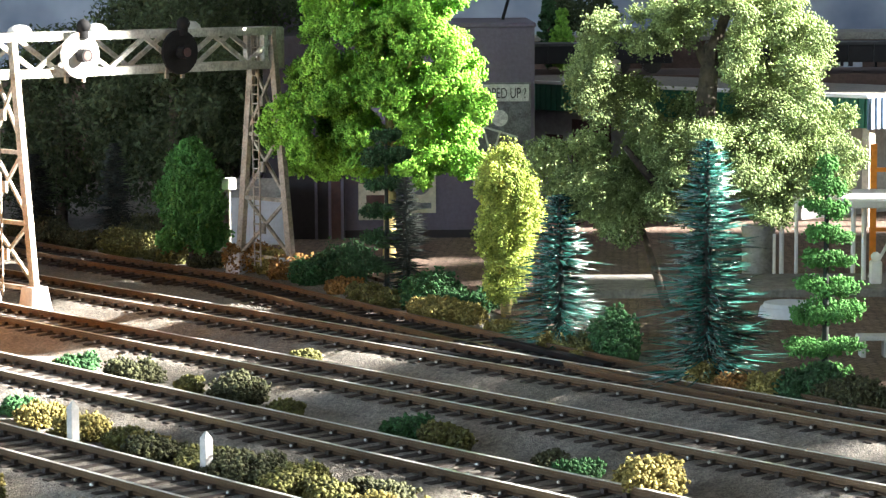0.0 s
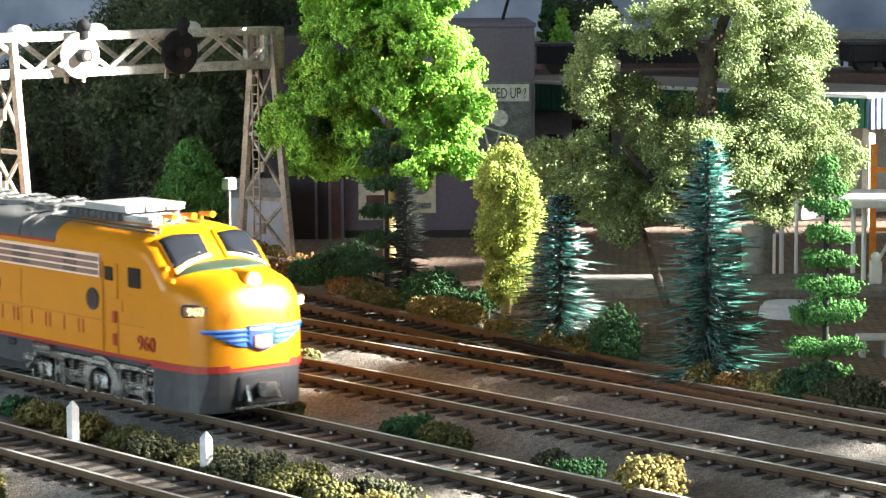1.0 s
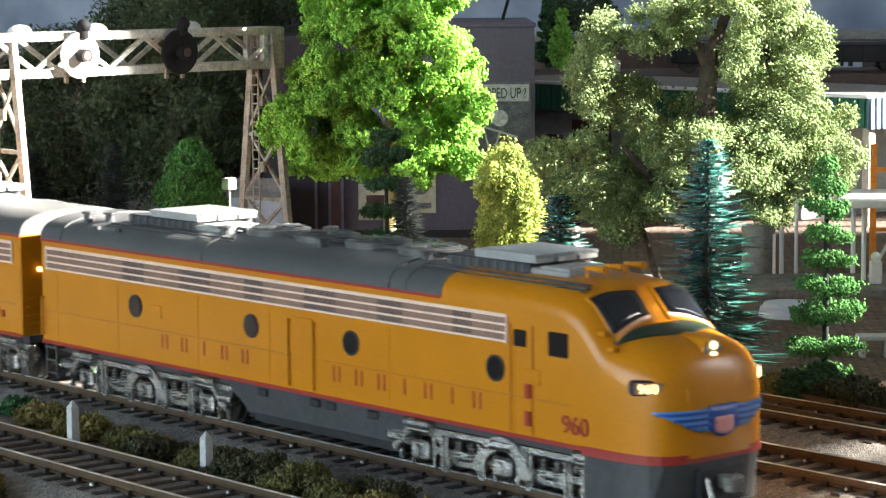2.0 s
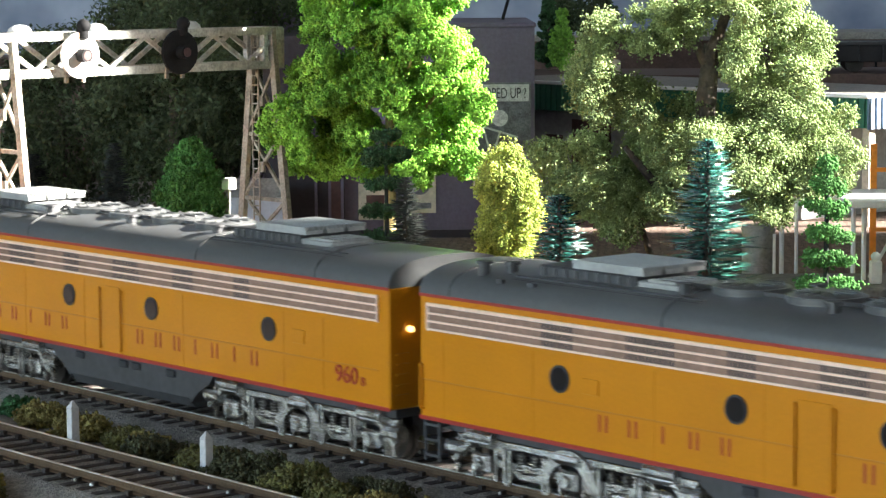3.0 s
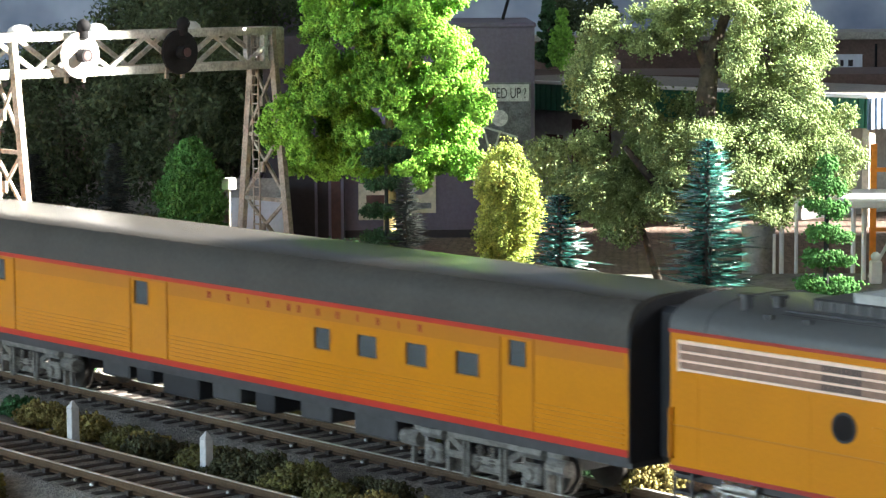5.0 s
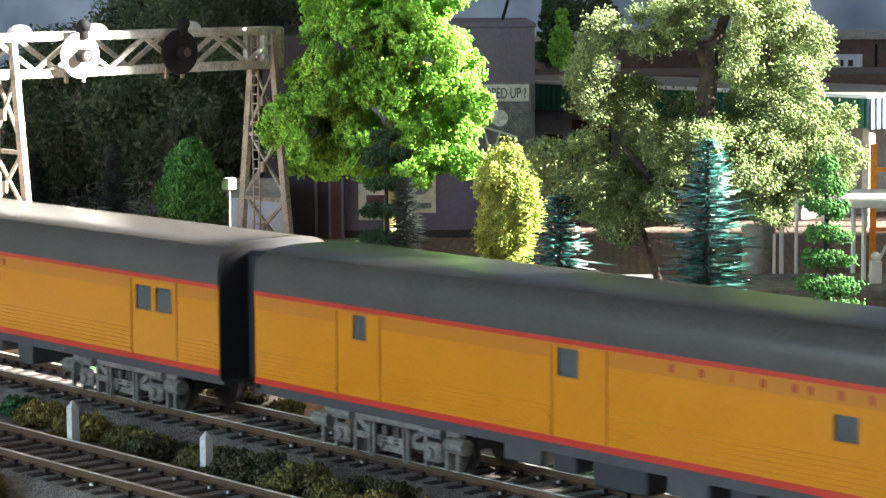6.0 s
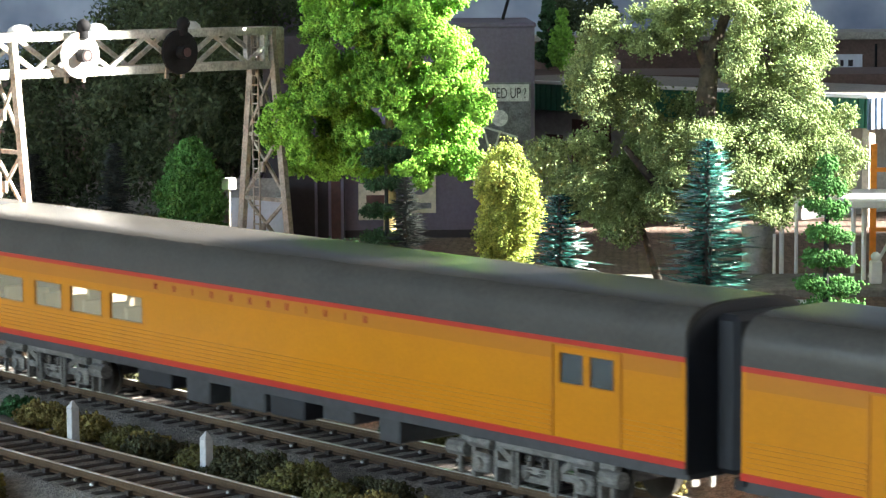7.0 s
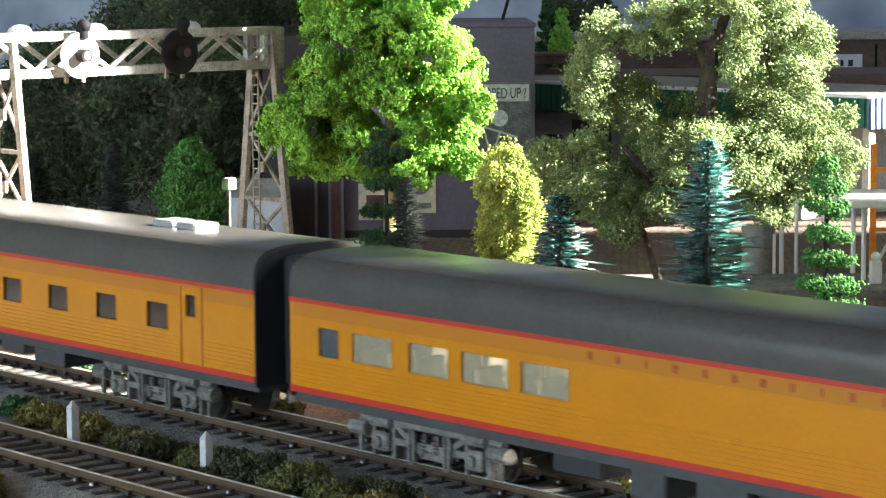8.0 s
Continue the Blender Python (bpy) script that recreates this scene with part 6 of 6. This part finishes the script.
    box(bm, -0.060, LEN + 0.001, -0.0012, 0.0010, 0.0595, 0.0612, 0.0003)
    part("roof_edge", bm, "canopy", st, "bright white roof edge")
    bm = bmesh.new()
    box(bm, -0.060, LEN, 0.0010, 0.094, 0.0595, 0.0603)
    part("roof", bm, "tank", st, "dull grey flat roof")
    for x0, x1, z0, z1 in ((0.004, 0.0165, 0.020, 0.0335), (0.024, 0.052, 0.010, 0.0420), (-0.03, -0.012, 0.018, 0.034), (0.075, 0.110, 0.012, 0.040), (0.130, 0.170, 0.012, 0.040)):
        bm = bmesh.new()
        box(bm, x0, x1, 0.0030, 0.004, z0, z1)
        part("window", bm, "maroon", w, "dark maroon opening")
    # street pavement and kerbed island
    bm = bmesh.new()
    box(bm, 0.040, 0.50, 0.890, 0.935, G, G + 0.0042, 0.0006)
    pv = part("pavement", bm, "kerb", None, "pale concrete kerbed pavement along the street")
    pv.matrix_basis = TOWN
    tagged(pv, category="pavement", kind="structure")
    bm = bmesh.new()
    edge = ((-1.00, 0.330), (-0.86, 0.262), (-0.76, 0.228), (-0.68, 0.204), (-0.60, 0.178), (-0.53, 0.158), (-0.44, 0.146), (-0.20, 0.146), (-0.20, 0.80), (-1.00, 0.80))
    lo = [bm.verts.new((x, y, G - 0.002)) for x, y in edge]
    hi = [bm.verts.new((x, y, G + 0.0010)) for x, y in edge]
    for i in range(len(edge)):
        j = (i + 1) % len(edge)
        bm.faces.new((lo[i], lo[j], hi[j], hi[i]))
    bm.faces.new(hi)
    bmesh.ops.recalc_face_normals(bm, faces=bm.faces[:])
    tagged(part("street", bm, "brick", None, "brown brick-paved street"), category="street", kind="structure")
    # round planter base, tank and pump fittings
    p = town_thing("round_plinth", 0.1170, 0.842, G + 0.001, "round pale concrete plinth on the street", "plinth")
    bm = bmesh.new()
    cyl(bm, (0, 0, 0), (0, 0, 0.0032), 0.0105, 0.0098, seg=40)
    cyl(bm, (0, 0, 0.0032), (0, 0, 0.0046), 0.0090, 0.0086, seg=40)
    part("base", bm, "hut", p, smooth=True)
    p = town_thing("storage_tank", 0.1200, 0.950, G + 0.001, "weathered grey upright tank with bands", "tank")
    bm = bmesh.new()
    cyl(bm, (0, 0, 0), (0, 0, 0.020), 0.0062, seg=28)
    part("shell", bm, "tank", p, smooth=True)
    for z in (0.004, 0.011, 0.018):
        bm = bmesh.new()
        cyl(bm, (0, 0, z), (0, 0, z + 0.0008), 0.0066, seg=28)
        part("band", bm, "tank", p, smooth=True)
    for a, d, r, h in ((0.1285, 0.948, 0.0009, 0.024), (0.1335, 0.944, 0.0007, 0.030), (0.1240, 0.935, 0.0006, 0.018)):
        p = town_thing("standpipe", a, d, G + 0.001, "pale upright standpipe on a round foot", "pipe")
        bm = bmesh.new()
        cyl(bm, (0, 0, 0), (0, 0, h), r, seg=10)
        part("pipe", bm, "canopy", p)
        bm = bmesh.new()
        cyl(bm, (0, 0, 0), (0, 0, 0.0012), r * 3.5, r * 2.5, seg=16)
        part("foot", bm, "canopy", p)
    # canopy on posts
    c = town_thing("station_canopy", 0.1600, 0.93, G + 0.001, "sunlit white flat canopy on posts", "canopy")
    bm = bmesh.new()
    box(bm, -0.014, 0.050, -0.022, 0.026, 0.0300, 0.0330, 0.0005)
    part("roof", bm, "canopy", c, "white canopy slab")
    for x, y in ((-0.006, -0.016), (0.008, -0.016), (-0.004, 0.020), (0.012, 0.020)):
        bm = bmesh.new()
        cyl(bm, (x, y, 0), (x, y, 0.030), 0.0009, seg=10)
        part("post", bm, "canopy", c)
    bm = bmesh.new()
    bar(bm, (-0.004, -0.016, 0.004), (0.008, -0.016, 0.026), 0.0010)
    part("brace", bm, "canopy", c)
    for a in (0.1560, 0.1665):
        p = town_thing("fuel_pump", a, 0.900, G + 0.0045, "small white fuel pump", "fuel pump", "fuel pumps")
        bm = bmesh.new()
        box(bm, -0.0022, 0.0022, -0.0016, 0.0016, 0, 0.0085, 0.0006)
        part("case", bm, "canopy", p)
        bm = bmesh.new()
        bmesh.ops.create_icosphere(bm, subdivisions=2, radius=0.0018, matrix=Matrix.Translation((0, 0, 0.0098)))
        part("globe", bm, "canopy", p, smooth=True)
    f = town_thing("scaffold_frame", 0.178, 1.00, G + 0.001, "orange open frame structure behind the canopy", "frame")
    for x in (-0.006, 0.002, 0.012):
        bm = bmesh.new()
        box(bm, x - 0.0012, x + 0.0012, -0.001, 0.001, 0, 0.047)
        part("post", bm, "orange", f)
    for z in (0.012, 0.024, 0.036):
        bm = bmesh.new()
        box(bm, -0.0072, 0.0132, -0.0012, 0.0012, z, z + 0.0016)
        part("rail", bm, "orange", f)
    # pale bench beside the street
    c = thing("bench", pose(-0.4850, 0.2085, G + 0.001, 0, 0, 49.3), "pale concrete bench slab on short legs", "bench")
    bm = bmesh.new()
    box(bm, -0.006, 0.010, -0.0035, 0.0035, 0.0052, 0.0066, 0.0003)
    part("slab", bm, "concrete", c)
    for x in (-0.0045, 0.0025, 0.0085):
        bm = bmesh.new()
        box(bm, x - 0.0007, x + 0.0007, -0.0026, 0.0026, 0, 0.0052)
        part("leg", bm, "concrete", c)
    # hut behind the gantry
    h = town_thing("relay_hut", -0.0790, 1.075, G, "small pale blue-white relay hut with grey roof", "hut")
    bm = bmesh.new()
    box(bm, -0.0130, 0.0115, 0, 0.016, 0, 0.0215)
    w = part("wall", bm, "hut", h)
    for i in range(9):
        bm = bmesh.new()
        x = -0.0125 + i * 0.0027
        box(bm, x, x + 0.0003, -0.0003, 0, 0.0005, 0.0212)
        part("seam", bm, "hut", w)
    bm = bmesh.new()
    a = [bm.verts.new(q) for q in ((-0.0138, -0.0012, 0.0215), (0.0122, -0.0012, 0.0215), (0.0122, 0.017, 0.0215), (-0.0138, 0.017, 0.0215), (-0.0138, 0.008, 0.0290), (0.0122, 0.008, 0.0290))]
    for q in ((0, 1, 5, 4), (2, 3, 4, 5), (0, 4, 3), (1, 2, 5), (0, 3, 2, 1)):
        bm.faces.new([a[i] for i in q])
    part("roof", bm, "tank", h, "weathered grey roof")
    p = town_thing("vent_cap", -0.0870, 1.02, 0.0215, "pale round vent drum", "vent")
    bm = bmesh.new()
    cyl(bm, (0, 0, -0.0245), (0, 0, 0.005), 0.0006, seg=10)
    part("pole", bm, "tank", p, "thin grey pole")
    bm = bmesh.new()
    cyl(bm, (0, 0, 0.005), (0, 0, 0.0095), 0.0030, 0.0028, seg=20)
    part("drum", bm, "canopy", p, smooth=True)


town()


# ---- raised line, skyline and painted sky ----
def distance():
    G = -0.0034
    bm = bmesh.new()
    box(bm, -0.52, 1.30, 1.42, 1.52, -0.004, 0.0550)
    e = part("raised_embankment", bm, "brownsteel", None, "brown raised railway ledge behind the town")
    e.matrix_basis = TOWN
    tagged(e, category="embankment", kind="structure")
    hs = town_thing("warehouse", 0.215, 1.60, G, "low brown warehouse with a pale sign", "building")
    bm = bmesh.new()
    box(bm, -0.055, 0.120, 0, 0.08, 0, 0.0730)
    w = part("wall", bm, "brownsteel", hs)
    bm = bmesh.new()
    box(bm, -0.058, 0.123, -0.004, 0.084, 0.0730, 0.0775)
    part("roof", bm, "tank", hs, "flat grey roof")
    bm = bmesh.new()
    box(bm, 0.024, 0.052, -0.0015, 0, 0.0530, 0.0635)
    sg = part("sign", bm, "hut", w, "pale rectangular sign")
    bm = bmesh.new()
    for x, ww, hh in ((0.028, 0.003, 0.003), (0.033, 0.003, 0.003), (0.038, 0.002, 0.003), (0.043, 0.003, 0.003)):
        box(bm, x, x + ww, -0.002, -0.0015, 0.0560, 0.0560 + hh + 0.001)
    part("sign_bars", bm, "purple_dark", sg)
    for x in (0.060, 0.074):
        bm = bmesh.new()
        box(bm, x, x + 0.0015, -0.001, 0, 0.050, 0.070)
        part("downpipe", bm, "signal", w)
    hs = town_thing("flat_roofed_shed", 0.115, 1.56, G, "low brown shed with flat grey roof", "building")
    bm = bmesh.new()
    box(bm, -0.06, 0.05, 0, 0.06, 0, 0.0740)
    part("wall", bm, "brownsteel", hs)
    bm = bmesh.new()
    box(bm, -0.062, 0.052, -0.002, 0.062, 0.0740, 0.0765)
    part("roof", bm, "tank", hs)
    sh = town_thing("corner_block", 0.086, 1.38, G, "small tan brick block beside the raised line", "building")
    bm = bmesh.new()
    box(bm, -0.004, 0.012, 0, 0.03, 0, 0.0680)
    part("wall", bm, "cream", sh)
    # two clipped cone trees and a dark spire tree
    for a, d, h, r, leaf, seed, z in ((0.0712, 1.496, 0.0345, 0.0088, "far_green", 71, 0.055), (0.0640, 1.508, 0.056, 0.0075, "leaf_dark", 72, 0.055), (0.100, 1.66, 0.030, 0.015, "leaf_dim", 73, 0.070), (0.082, 1.68, 0.022, 0.014, "leaf_dim", 74, 0.070)):
        rng = np.random.default_rng(seed)
        cone = seed < 73
        lob = crown_lobes(rng, (lambda u: r * (1 - 0.8 * u)) if cone else (lambda u: r * math.sin(math.pi * (0.2 + 0.75 * u))), 22, h * 0.92, r * 0.5)
        P = TOWN @ Vector((a, d, z))
        foam_tree("far_tree", tuple(P), "small clipped conical green tree" if cone else "small dim far tree", h, [(q[0], q[1], q[2] + 0.003, *q[3:]) for q in lob], 2600, 0.0010, leaf, "bark", [((0, 0, 0), (0, 0, h * 0.8), 0.0012, 0.0006)], seed)
    # painted sky backdrop
    bm = bmesh.new()
    box(bm, -0.75, 0.62, 1.86, 1.88, -0.01, 0.6)
    s = part("backdrop", bm, "sky_paint", None, "painted cloudy grey-blue sky backdrop")
    s.matrix_basis = TOWN
    tagged(s, category="backdrop", kind="structure")


M["sky_paint"] = material("painted_cloud_sky", (0.12, 0.16, 0.27), 0.9, scale=5, vary=0.35, fine=3, tint=(0.34, 0.38, 0.46))
distance()


def freight_train():
    """Dark freight cars on the raised line."""
    cars = []
    for i, (x, L, h, mat, label) in enumerate(((0.0, 0.170, 0.0100, "freight", "black freight hopper car on the raised line"), (-0.178, 0.155, 0.0100, "freight", "black freight hopper car on the raised line"),
                                              (0.178, 0.170, 0.0100, "freight", "black freight hopper car on the raised line"), (-0.50, 0.170, 0.0045, "brownsteel", "low brown flat car on the raised line"))):
        t = thing("freight_car", TOWN @ pose(x, 1.455, 0.0550), label, "freight car", "far freight train")
        bm = bmesh.new()
        box(bm, 0, L, -0.016, 0.016, 0.006, 0.006 + h, 0.0006)
        b = part("body", bm, mat, t)
        bm = bmesh.new()
        box(bm, -0.001, L + 0.001, -0.017, 0.017, 0.006 + h, 0.0075 + h)
        part("top_rim", bm, "under" if mat == "freight" else mat, t)
        for k in range(12):
            bm = bmesh.new()
            q = 0.004 + (L - 0.009) * k / 11
            box(bm, q, q + 0.0012, -0.0172, -0.016, 0.006, 0.006 + h)
            part("stake", bm, mat, b)
        for q in (0.02, L - 0.02):
            for w in (-0.009, 0.009):
                bm = bmesh.new()
                for y in (-0.009, 0.009):
                    cyl(bm, (q + w, y - 0.001, 0.0052), (q + w, y + 0.001, 0.0052), 0.0052, seg=16)
                part("wheelset", bm, "wheel", t)
        cars.append((t, x, 0.0517 if mat == "brownsteel" else 0.077))
    return cars


FREIGHT = freight_train()


# ---- movement ----
def motions():
    """The passenger train runs along its track at a steady pace; the far freight train crosses behind the town."""
    times = [0.1 * i for i in range(81)]
    for unit, x in CONSIST:
        walk(unit, [(t, pose(x - 0.0954 + 0.1610 * t, 0, 0)) for t in times])
    for unit, x, pace in FREIGHT:
        start = x if pace < 0.06 else x + 0.155
        walk(unit, [(t, TOWN @ pose(start + pace * t, 1.455, 0.0550)) for t in times])


motions()
